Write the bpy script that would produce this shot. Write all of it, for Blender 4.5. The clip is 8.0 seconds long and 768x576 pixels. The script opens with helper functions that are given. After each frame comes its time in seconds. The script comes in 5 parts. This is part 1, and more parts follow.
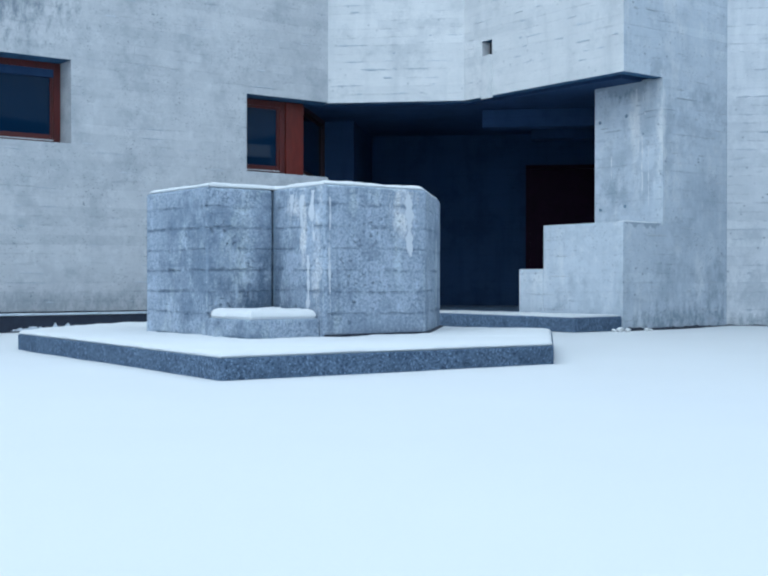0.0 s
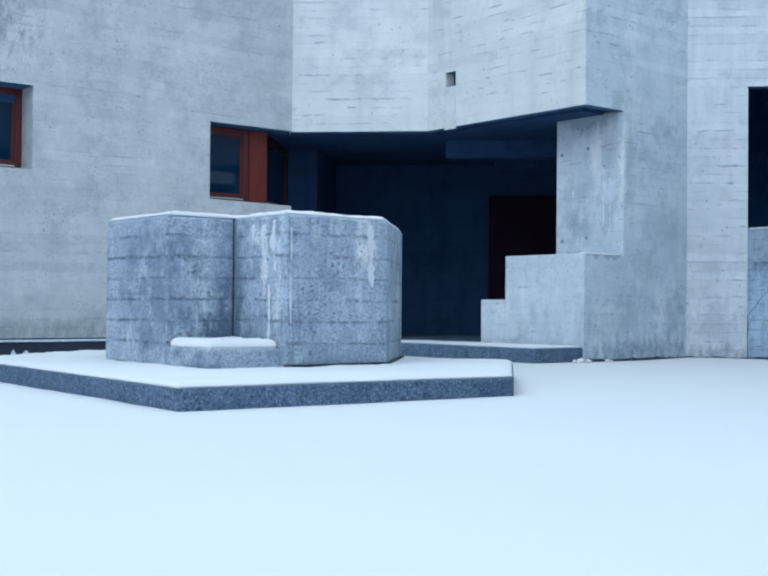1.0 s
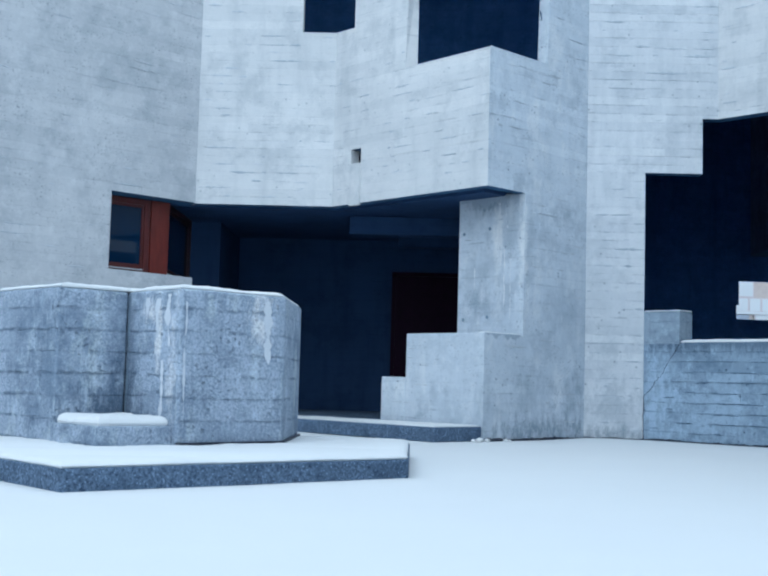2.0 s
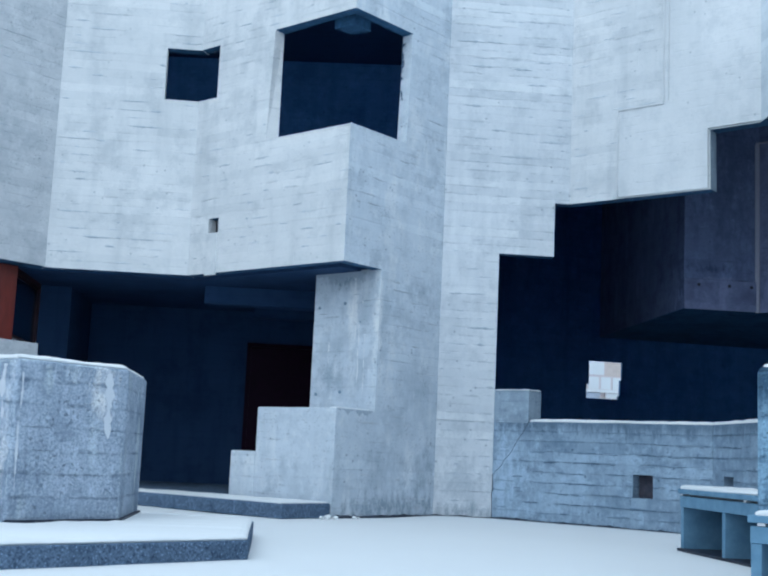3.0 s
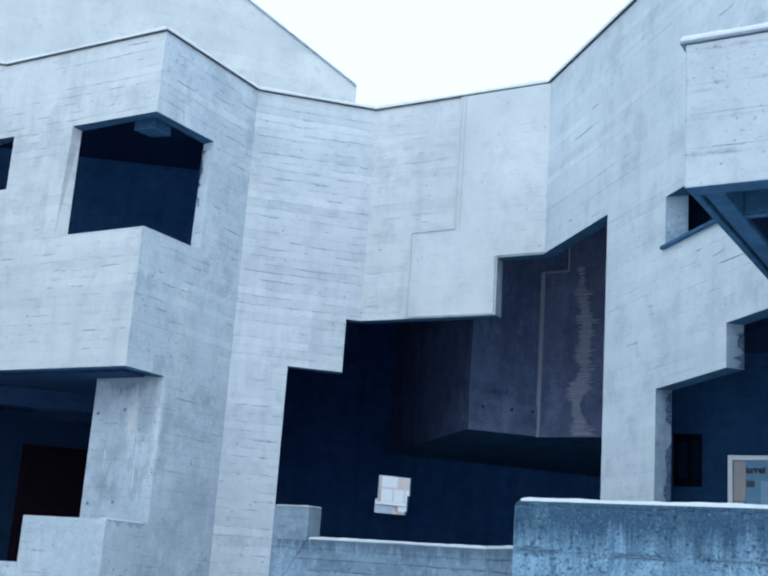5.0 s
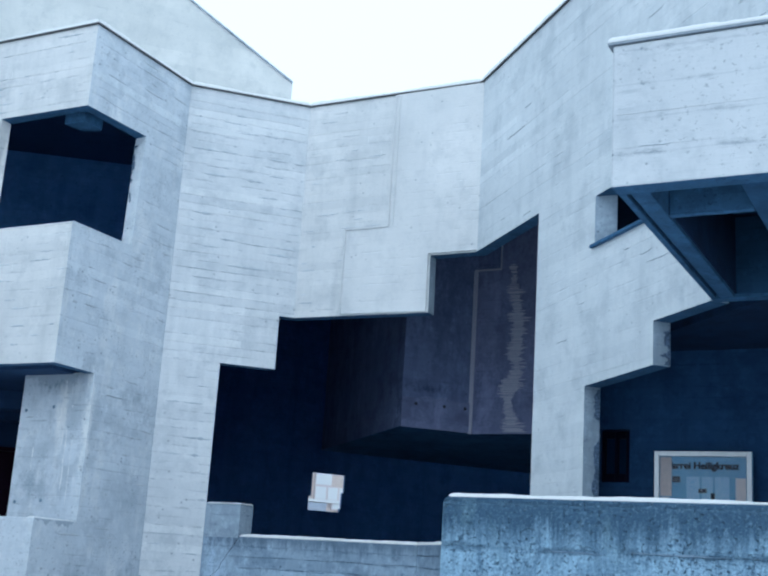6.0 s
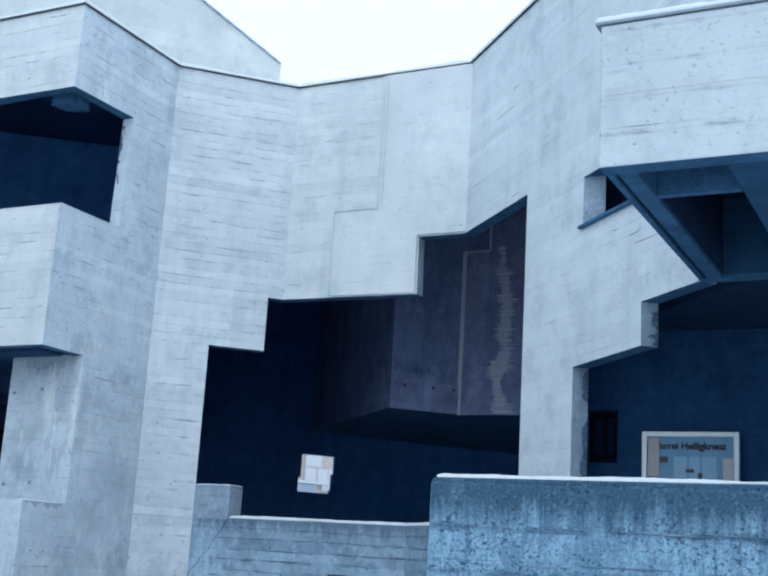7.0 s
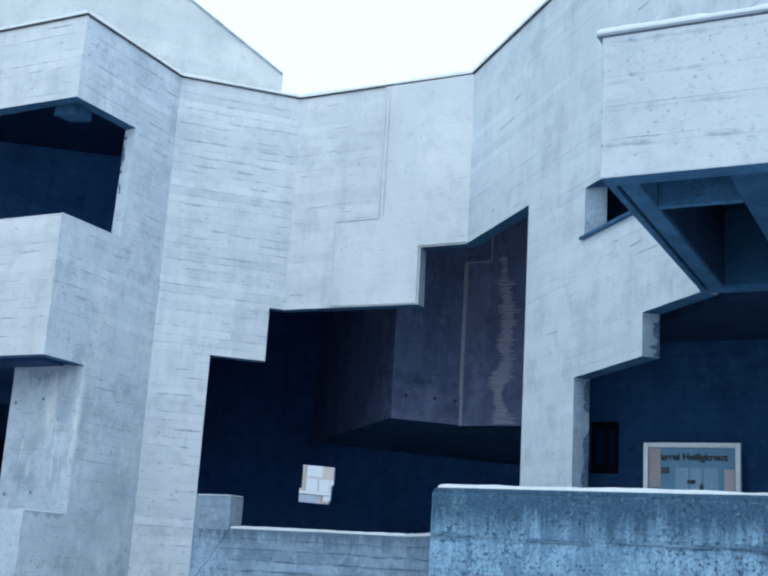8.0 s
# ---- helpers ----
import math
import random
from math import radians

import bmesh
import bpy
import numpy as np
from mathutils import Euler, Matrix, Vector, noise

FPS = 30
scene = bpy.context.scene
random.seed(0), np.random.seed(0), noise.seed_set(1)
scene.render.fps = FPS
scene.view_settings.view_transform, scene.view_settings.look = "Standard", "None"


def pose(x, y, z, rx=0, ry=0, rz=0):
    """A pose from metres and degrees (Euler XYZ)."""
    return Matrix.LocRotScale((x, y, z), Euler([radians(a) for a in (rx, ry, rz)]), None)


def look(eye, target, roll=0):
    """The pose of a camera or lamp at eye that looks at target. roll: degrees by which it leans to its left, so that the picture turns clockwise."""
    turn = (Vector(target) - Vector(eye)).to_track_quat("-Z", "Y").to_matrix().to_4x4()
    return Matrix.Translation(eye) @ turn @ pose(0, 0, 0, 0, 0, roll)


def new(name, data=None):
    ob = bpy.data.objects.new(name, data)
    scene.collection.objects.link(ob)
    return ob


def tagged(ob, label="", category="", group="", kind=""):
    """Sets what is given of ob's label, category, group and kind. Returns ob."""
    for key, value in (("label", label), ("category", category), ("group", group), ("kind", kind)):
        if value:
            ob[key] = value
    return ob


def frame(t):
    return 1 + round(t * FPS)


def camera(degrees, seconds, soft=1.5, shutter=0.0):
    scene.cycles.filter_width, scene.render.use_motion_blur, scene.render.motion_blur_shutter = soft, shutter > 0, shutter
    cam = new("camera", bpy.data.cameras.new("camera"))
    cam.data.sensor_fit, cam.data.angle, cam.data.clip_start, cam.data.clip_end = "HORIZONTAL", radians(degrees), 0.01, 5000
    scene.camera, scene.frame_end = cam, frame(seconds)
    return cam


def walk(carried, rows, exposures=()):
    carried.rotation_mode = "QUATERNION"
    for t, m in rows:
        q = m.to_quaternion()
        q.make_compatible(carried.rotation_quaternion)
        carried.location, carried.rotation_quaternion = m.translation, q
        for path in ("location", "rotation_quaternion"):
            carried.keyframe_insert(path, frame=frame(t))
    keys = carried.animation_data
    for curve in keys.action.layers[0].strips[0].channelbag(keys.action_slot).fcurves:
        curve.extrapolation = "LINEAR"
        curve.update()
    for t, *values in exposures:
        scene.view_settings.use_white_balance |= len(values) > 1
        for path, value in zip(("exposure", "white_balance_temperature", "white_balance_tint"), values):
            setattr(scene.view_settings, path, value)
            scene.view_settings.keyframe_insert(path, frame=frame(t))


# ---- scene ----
cam = camera(36.32, 8.0, soft=2.3)
# seconds, eye x y z, yaw, pitch, roll
ROWS = [
    (0.0, 0.099, -0.111, 0.605, 0.34, -0.39, -0.05),
    (0.5, 0.106, -0.108, 0.614, -0.11, 0.04, -0.23),
    (1.0, 0.120, -0.102, 0.628, -1.43, 0.97, -0.52),
    (1.5, 0.154, -0.067, 0.659, -3.11, 2.47, -0.80),
    (1.7, 0.169, -0.054, 0.666, -4.16, 3.41, -1.01),
    (2.8, 0.277, 0.005, 0.738, -11.65, 7.31, -2.68),
    (3.0, 0.304, 0.003, 0.751, -12.91, 8.20, -2.57),
    (3.5, 0.362, 0.012, 0.766, -15.51, 9.33, -2.70),
    (4.0, 0.422, 0.018, 0.811, -17.85, 9.87, -1.99),
    (4.5, 0.505, 0.023, 0.852, -20.34, 11.78, -2.74),
    (5.0, 0.568, -0.012, 0.894, -22.69, 13.83, -4.00),
    (5.2, 0.581, -0.026, 0.887, -23.50, 14.56, -3.97),
    (6.5, 0.605, -0.043, 0.885, -26.32, 13.33, -3.37),
    (7.0, 0.615, -0.040, 0.882, -26.26, 13.07, -3.33),
    (7.5, 0.613, -0.043, 0.884, -26.35, 13.23, -3.47),
    (8.0, 0.613, -0.046, 0.879, -26.21, 13.58, -3.43),
]
walk(cam, [(t, pose(x, y, z, 90 + pitch, roll, yaw)) for t, x, y, z, yaw, pitch, roll in ROWS],
     exposures=[(0.0, 0.31, 5260, 1), (8.0, 0.31, 5260, 1)])

# ---- world and light: overcast winter sky ----
world = bpy.data.worlds.new("overcast_sky")
scene.world = world
world.use_nodes = True
wn, wl = world.node_tree.nodes, world.node_tree.links
sky = wn.new("ShaderNodeTexSky")
sky.sky_type, sky.sun_disc = "NISHITA", False
sky.sun_elevation, sky.sun_rotation = radians(38), radians(215)
sky.air_density, sky.dust_density = 1.0, 3.0
dim = wn.new("ShaderNodeMix")
dim.data_type, dim.blend_type = "RGBA", "MIX"
scaled = wn.new("ShaderNodeVectorMath")
scaled.operation = "SCALE"
scaled.inputs[3].default_value = 0.10
wl.new(sky.outputs[0], scaled.inputs[0])
wl.new(scaled.outputs[0], dim.inputs["A"])
dim.inputs["B"].default_value = (0.95, 0.98, 1.0, 1)
dim.inputs["Factor"].default_value = 0.85
wl.new(dim.outputs["Result"], wn["Background"].inputs[0])
wn["Background"].inputs[1].default_value = 1.12

sun = new("sun", bpy.data.lights.new("sun", "SUN"))
sun.data.energy, sun.data.angle, sun.data.color = 0.25, radians(35), (1.0, 0.97, 0.92)
sun.matrix_world = look((-14, -20, 19), (0, 0, 0))

# ---- plan: everything follows an eight-sided grid turned by A ----
A = 37.5


def way(deg):
    return Vector((math.cos(radians(A + deg)), math.sin(radians(A + deg))))


BB = Vector((2.885, 13.945))
FM = BB + way(90) * 2.90
FL = FM + way(135) * 1.93
L0 = FL - way(0) * 14.0
J = BB + way(0) * 2.00
RC = J + way(-45) * 1.745
RE = RC + way(-90) * 2.70
RW = RE + way(-135) * 7.6
ROOF, SOFFIT, SILL = 7.46, 3.11, 1.29


# ---- materials ----
def mat_base(name):
    m = bpy.data.materials.new(name)
    m.use_nodes = True
    nt = m.node_tree
    return m, nt, nt.nodes, nt.links, nt.nodes["Principled BSDF"]


def math_node(n, l, op, a, b=None, clamp=False):
    k = n.new("ShaderNodeMath")
    k.operation, k.use_clamp = op, clamp
    for i, v in enumerate((a, b)):
        if v is None:
            continue
        if isinstance(v, (int, float)):
            k.inputs[i].default_value = v
        else:
            l.new(v, k.inputs[i])
    return k.outputs[0]


def noise_node(n, l, vec, scale, detail=6, rough=0.6):
    k = n.new("ShaderNodeTexNoise")
    k.inputs["Scale"].default_value, k.inputs["Detail"].default_value = scale, detail
    k.inputs["Roughness"].default_value = rough
    if vec is not None:
        l.new(vec, k.inputs["Vector"])
    return k.outputs["Fac"]


def ramp(n, l, fac, stops):
    k = n.new("ShaderNodeValToRGB")
    el = k.color_ramp.elements
    while len(el) < len(stops):
        el.new(0.5)
    for e, (p, c) in zip(el, stops):
        e.position = p
        e.color = (c, c, c, 1) if isinstance(c, (int, float)) else (*c, 1)
    l.new(fac, k.inputs[0])
    return k.outputs["Color"]


def mix(n, l, fac, a, b, kind="MIX"):
    k = n.new("ShaderNodeMix")
    k.data_type, k.blend_type = "RGBA", kind
    for name, v in (("Factor", fac), ("A", a), ("B", b)):
        if isinstance(v, (int, float)):
            k.inputs[name].default_value = v
        elif isinstance(v, tuple):
            k.inputs[name].default_value = (*v, 1)
        else:
            l.new(v, k.inputs[name])
    return k.outputs["Result"]


def wall_coords(n, l):
    """Along the wall and up, from the place and the face's direction."""
    geo = n.new("ShaderNodeNewGeometry")
    cr = n.new("ShaderNodeVectorMath")
    cr.operation = "CROSS_PRODUCT"
    cr.inputs[0].default_value = (0, 0, 1)
    l.new(geo.outputs["True Normal"], cr.inputs[1])
    dot = n.new("ShaderNodeVectorMath")
    dot.operation = "DOT_PRODUCT"
    l.new(geo.outputs["Position"], dot.inputs[0])
    l.new(cr.outputs[0], dot.inputs[1])
    sep = n.new("ShaderNodeSeparateXYZ")
    l.new(geo.outputs["Position"], sep.inputs[0])
    com = n.new("ShaderNodeCombineXYZ")
    l.new(dot.outputs["Value"], com.inputs[0])
    l.new(sep.outputs[2], com.inputs[1])
    return geo.outputs["Position"], com.outputs[0], dot.outputs["Value"], sep.outputs[2]


def stretched(n, l, vec, sx, sy, sz=1.0):
    k = n.new("ShaderNodeVectorMath")
    k.operation = "MULTIPLY"
    k.inputs[1].default_value = (sx, sy, sz)
    l.new(vec, k.inputs[0])
    return k.outputs[0]


def concrete(name, tone=(0.50, 0.50, 0.49), board=0.115, joint=0.5, coarse=0.0, streak=0.25, pits=0.5, bump=0.35, dash=0.5, lime=0.0, blotch=0.35,
             specks=40.0, drip=None, mottle=0.0, pit_scale=7.0, pit_gate=0.50, row_tone=0.25, dash_gate=0.49, stains_and_shade=(), spread=0.25, light=0.6, trickle=0.0, holes=0.15, piece=0.0, grit=0.0):
    """Board-marked concrete: board rows of uneven tone, broken joint lines, run-down staining, lime, pits, placed stain
    and shade patches.
    """
    m, nt, n, l, bsdf = mat_base(name)
    pos, wv, along_, up = wall_coords(n, l)

    def shade(k):
        # darker tones are tinted bluer, a colour grade put into the base colour
        if k < 1:
            return tuple(c * k ** e for c, e in zip(tone, (1.18, 1.0, 0.84)))
        return tuple(min(0.85, c * k) for c in tone)
    # board rows: a wavering height, cut into rows
    wob = math_node(n, l, "MULTIPLY", math_node(n, l, "SUBTRACT", noise_node(n, l, pos, 0.9, 2), 0.5), 0.05)
    row = math_node(n, l, "DIVIDE", math_node(n, l, "ADD", up, wob), board)
    edge = math_node(n, l, "ABSOLUTE", math_node(n, l, "SUBTRACT", math_node(n, l, "FRACT", row), 0.5))
    jag = math_node(n, l, "MULTIPLY", math_node(n, l, "SUBTRACT", noise_node(n, l, stretched(n, l, wv, 5.0, 12.0), 1.0, 4, 0.7), 0.5), 0.46)
    line = ramp(n, l, math_node(n, l, "ADD", edge, jag), [(0.40, 0.0), (0.52, 1.0)])
    rowid = math_node(n, l, "FLOOR", row)
    rv = n.new("ShaderNodeCombineXYZ")
    l.new(math_node(n, l, "MULTIPLY", along_, 0.28), rv.inputs[0])
    l.new(math_node(n, l, "MULTIPLY", rowid, 3.7), rv.inputs[1])
    rown = noise_node(n, l, rv.outputs[0], 1.0, 2, 0.5)
    dv = n.new("ShaderNodeCombineXYZ")
    l.new(math_node(n, l, "MULTIPLY", along_, 2.7), dv.inputs[0])
    l.new(math_node(n, l, "MULTIPLY", math_node(n, l, "FLOOR", math_node(n, l, "ADD", row, 0.5)), 5.3), dv.inputs[1])
    dash_on = ramp(n, l, noise_node(n, l, dv.outputs[0], 1.0, 3, 0.6), [(dash_gate, 0.0), (dash_gate + 0.09, 1.0)])
    cluster = ramp(n, l, noise_node(n, l, pos, 0.8, 3), [(0.36, spread), (0.62, 1.0)])
    broken = ramp(n, l, noise_node(n, l, stretched(n, l, wv, 14.0, 40.0), 1.0, 3, 0.6), [(0.34, 0.0), (0.52, 1.0)])
    dashes = math_node(n, l, "MULTIPLY", math_node(n, l, "MULTIPLY", line, dash_on), math_node(n, l, "MULTIPLY", cluster, broken))
    thin = ramp(n, l, edge, [(0.465, 0.0), (0.495, 1.0)])
    large = noise_node(n, l, pos, 0.55, 5, 0.6)
    mid = noise_node(n, l, pos, 3.2, 6, 0.65)
    fine = noise_node(n, l, pos, 38, 5, 0.7)
    grain = noise_node(n, l, stretched(n, l, wv, 4.0, 70.0), 1.0, 4, 0.6)
    runs = noise_node(n, l, stretched(n, l, wv, 3.5, 0.35), 1.0, 6, 0.65)
    col = mix(n, l, ramp(n, l, large, [(0.3, 0.0), (0.7, 1.0)]), shade(0.90), shade(1.12))
    col = mix(n, l, math_node(n, l, "MULTIPLY", ramp(n, l, rown, [(0.35, 0.0), (0.65, 1.0)]), row_tone), col, shade(0.72))
    col = mix(n, l, math_node(n, l, "MULTIPLY", ramp(n, l, mid, [(0.48, 0.0), (0.75, 1.0)]), 0.35), col, shade(0.74))
    col = mix(n, l, math_node(n, l, "MULTIPLY", ramp(n, l, grain, [(0.5, 0.0), (0.75, 1.0)]), 0.25), col, shade(0.72))
    if piece:
        isl = n.new("ShaderNodeNewGeometry").outputs["Random Per Island"]
        col = mix(n, l, math_node(n, l, "MULTIPLY", ramp(n, l, isl, [(0.45, 0.0), (1.0, 1.0)]), piece), col, shade(0.70))
        col = mix(n, l, math_node(n, l, "MULTIPLY", ramp(n, l, isl, [(0.0, 1.0), (0.35, 0.0)]), piece), col, shade(1.22))
    if mottle:
        mo = noise_node(n, l, pos, 6.5, 7, 0.75)
        col = mix(n, l, math_node(n, l, "MULTIPLY", ramp(n, l, mo, [(0.52, 0.0), (0.60, 1.0)]), mottle), col, shade(1.5))
        mo2 = noise_node(n, l, pos, 3.0, 8, 0.75)
        col = mix(n, l, math_node(n, l, "MULTIPLY", ramp(n, l, mo2, [(0.51, 0.0), (0.59, 1.0)]), mottle), col, shade(0.50))
    col = mix(n, l, math_node(n, l, "MULTIPLY", ramp(n, l, runs, [(0.50, 0.0), (0.75, 1.0)]), streak), col, shade(0.45))
    col = mix(n, l, math_node(n, l, "MULTIPLY", ramp(n, l, runs, [(0.25, 1.0), (0.40, 0.0)]), streak), col, shade(1.35))
    bl = noise_node(n, l, pos, 1.6, 7, 0.72)
    col = mix(n, l, math_node(n, l, "MULTIPLY", ramp(n, l, bl, [(0.51, 0.0), (0.62, 1.0)]), blotch), col, shade(0.50))
    if trickle:
        tr = noise_node(n, l, stretched(n, l, wv, 26.0, 2.2), 1.0, 6, 0.7)
        trg = ramp(n, l, noise_node(n, l, stretched(n, l, wv, 1.6, 0.8), 1.0, 3), [(0.35, 0.25), (0.6, 1.0)])
        col = mix(n, l, math_node(n, l, "MULTIPLY", math_node(n, l, "MULTIPLY", ramp(n, l, tr, [(0.50, 0.0), (0.62, 1.0)]), trg), trickle), col, shade(0.45))
        col = mix(n, l, math_node(n, l, "MULTIPLY", ramp(n, l, tr, [(0.34, 1.0), (0.46, 0.0)]), trickle * 0.5), col, shade(1.35))
    if drip:
        top, length, much = drip
        fall = math_node(n, l, "DIVIDE", math_node(n, l, "SUBTRACT", top, up), length)
        rn = noise_node(n, l, stretched(n, l, wv, 9.0, 0.6), 1.0, 7, 0.75)
        rn = math_node(n, l, "MULTIPLY", math_node(n, l, "SUBTRACT", rn, 0.5), 4.0)
        wet = math_node(n, l, "SUBTRACT", math_node(n, l, "ADD", 1.0, rn), fall, True)
        col = mix(n, l, math_node(n, l, "MULTIPLY", wet, much), col, shade(0.20))
    if lime:
        ln = noise_node(n, l, stretched(n, l, wv, 2.6, 0.9), 1.0, 8, 0.68)
        col = mix(n, l, math_node(n, l, "MULTIPLY", ramp(n, l, ln, [(0.54, 0.0), (0.63, 1.0)]), lime), col, shade(1.8))
        vein = n.new("ShaderNodeTexNoise")
        vein.noise_type = "RIDGED_MULTIFRACTAL"
        vein.inputs["Scale"].default_value = 2.1
        vein.inputs["Detail"].default_value = 3.0
        l.new(stretched(n, l, wv, 1.6, 0.8), vein.inputs["Vector"])
        vg = ramp(n, l, noise_node(n, l, pos, 1.3, 2), [(0.52, 0.0), (0.62, 1.0)])
        vf = math_node(n, l, "MULTIPLY", ramp(n, l, vein.outputs["Fac"], [(0.86, 0.0), (0.97, 1.0)]), vg)
        col = mix(n, l, math_node(n, l, "MULTIPLY", vf, lime), col, shade(2.2))
    for x_, y_, z_, wide, high, factor, much in stains_and_shade:
        sub = n.new("ShaderNodeVectorMath")
        sub.operation = "SUBTRACT"
        l.new(pos, sub.inputs[0])
        sub.inputs[1].default_value = (x_, y_, z_)
        ln_ = n.new("ShaderNodeVectorMath")
        ln_.operation = "LENGTH"
        l.new(stretched(n, l, sub.outputs[0], 1 / wide, 1 / wide, 1 / high), ln_.inputs[0])
        ns_ = math_node(n, l, "MULTIPLY", math_node(n, l, "SUBTRACT", noise_node(n, l, stretched(n, l, wv, 9.0, 4.0), 1.0, 8, 0.78), 0.5), 5.0)
        msk = math_node(n, l, "MULTIPLY", math_node(n, l, "ADD", math_node(n, l, "SUBTRACT", 0.9, ln_.outputs["Value"]), ns_, True), much)
        col = mix(n, l, msk, col, shade(factor))
    col = mix(n, l, math_node(n, l, "MULTIPLY", dashes, dash), col, shade(0.30))
    loose = noise_node(n, l, stretched(n, l, wv, 2.3, 13.0), 1.0, 5, 0.65)
    loose = math_node(n, l, "MULTIPLY", ramp(n, l, loose, [(0.61, 0.0), (0.67, 1.0)]), cluster)
    col = mix(n, l, math_node(n, l, "MULTIPLY", loose, dash * 0.65), col, shade(0.45))
    col = mix(n, l, math_node(n, l, "MULTIPLY", math_node(n, l, "MULTIPLY", thin, broken), joint), col, shade(0.50))
    vor = n.new("ShaderNodeTexVoronoi")
    vor.inputs["Scale"].default_value = pit_scale
    l.new(pos, vor.inputs["Vector"])
    pit = ramp(n, l, vor.outputs["Distance"], [(0.05, 1.0), (0.13, 0.0)])
    gate = ramp(n, l, noise_node(n, l, pos, 1.9, 2), [(pit_gate - 0.02, 0.0), (pit_gate + 0.06, 1.0)])
    pit = math_node(n, l, "MULTIPLY", pit, gate)
    col = mix(n, l, math_node(n, l, "MULTIPLY", pit, pits), col, shade(0.35))
    hn = noise_node(n, l, stretched(n, l, pos, 1.0, 1.0, 1.35), 30, 3, 0.6)
    hg = ramp(n, l, noise_node(n, l, pos, 2.4, 4, 0.6), [(0.40, 0.1), (0.58, 1.0)])
    hole = math_node(n, l, "MULTIPLY", ramp(n, l, hn, [(0.61, 0.0), (0.66, 1.0)]), hg)
    col = mix(n, l, math_node(n, l, "MULTIPLY", hole, holes), col, shade(0.25))
    if coarse:
        agg = n.new("ShaderNodeTexVoronoi")
        agg.inputs["Scale"].default_value = specks
        l.new(pos, agg.inputs["Vector"])
        spk = noise_node(n, l, pos, specks * 1.2, 4, 0.8)
        col = mix(n, l, math_node(n, l, "MULTIPLY", ramp(n, l, spk, [(0.46, 0.0), (0.60, 1.0)]), coarse), col, shade(0.38))
        col = mix(n, l, math_node(n, l, "MULTIPLY", ramp(n, l, agg.outputs["Distance"], [(0.08, 1.0), (0.28, 0.0)]), coarse * light), col, shade(1.9))
    if grit:
        gr = noise_node(n, l, pos, 48, 5, 0.8)
        gg = ramp(n, l, noise_node(n, l, pos, 2.2, 4, 0.65), [(0.40, 0.15), (0.60, 1.0)])
        col = mix(n, l, math_node(n, l, "MULTIPLY", math_node(n, l, "MULTIPLY", ramp(n, l, gr, [(0.53, 0.0), (0.58, 1.0)]), gg), grit), col, shade(0.22))
        col = mix(n, l, math_node(n, l, "MULTIPLY", ramp(n, l, gr, [(0.36, 1.0), (0.45, 0.0)]), grit * 0.22), col, shade(1.5))
    l.new(col, bsdf.inputs["Base Color"])
    bsdf.inputs["Roughness"].default_value = 0.86
    bsdf.inputs["Specular IOR Level"].default_value = 0.2
    h = math_node(n, l, "ADD", math_node(n, l, "MULTIPLY", rown, 0.5), math_node(n, l, "MULTIPLY", fine, 0.35 + coarse))
    h = math_node(n, l, "ADD", h, math_node(n, l, "MULTIPLY", grain, 0.35))
    h = math_node(n, l, "ADD", h, math_node(n, l, "MULTIPLY", mid, 0.6))
    h = math_node(n, l, "SUBTRACT", h, math_node(n, l, "MULTIPLY", dashes, 1.0))
    h = math_node(n, l, "SUBTRACT", h, math_node(n, l, "MULTIPLY", pit, 1.0))
    h = math_node(n, l, "SUBTRACT", h, math_node(n, l, "MULTIPLY", hole, holes * 1.5))
    b = n.new("ShaderNodeBump")
    b.inputs["Strength"].default_value, b.inputs["Distance"].default_value = bump, 0.014
    l.new(h, b.inputs["Height"])
    l.new(b.outputs[0], bsdf.inputs["Normal"])
    return m


def snow_mat():
    m, nt, n, l, bsdf = mat_base("snow")
    geo = n.new("ShaderNodeNewGeometry")
    a = noise_node(n, l, geo.outputs["Position"], 0.5, 4)
    c = noise_node(n, l, geo.outputs["Position"], 60, 3)
    l.new(mix(n, l, a, (0.72, 0.73, 0.74), (0.77, 0.78, 0.785)), bsdf.inputs["Base Color"])
    bsdf.inputs["Roughness"].default_value = 0.75
    bsdf.inputs["Specular IOR Level"].default_value = 0.2
    b = n.new("ShaderNodeBump")
    b.inputs["Strength"].default_value, b.inputs["Distance"].default_value = 0.12, 0.01
    l.new(c, b.inputs["Height"])
    l.new(b.outputs[0], bsdf.inputs["Normal"])
    return m


def painted(name, c1, c2, rough=0.5, scale=9.0, sx=1.0, sz=1.0, metal=0.0):
    m, nt, n, l, bsdf = mat_base(name)
    geo = n.new("ShaderNodeNewGeometry")
    a = noise_node(n, l, stretched(n, l, geo.outputs["Position"], sx, sx, sz), scale, 5, 0.65)
    l.new(mix(n, l, ramp(n, l, a, [(0.3, 0.0), (0.7, 1.0)]), c1, c2), bsdf.inputs["Base Color"])
    bsdf.inputs["Roughness"].default_value, bsdf.inputs["Metallic"].default_value = rough, metal
    b = n.new("ShaderNodeBump")
    b.inputs["Strength"].default_value, b.inputs["Distance"].default_value = 0.15, 0.004
    l.new(a, b.inputs["Height"])
    l.new(b.outputs[0], bsdf.inputs["Normal"])
    return m


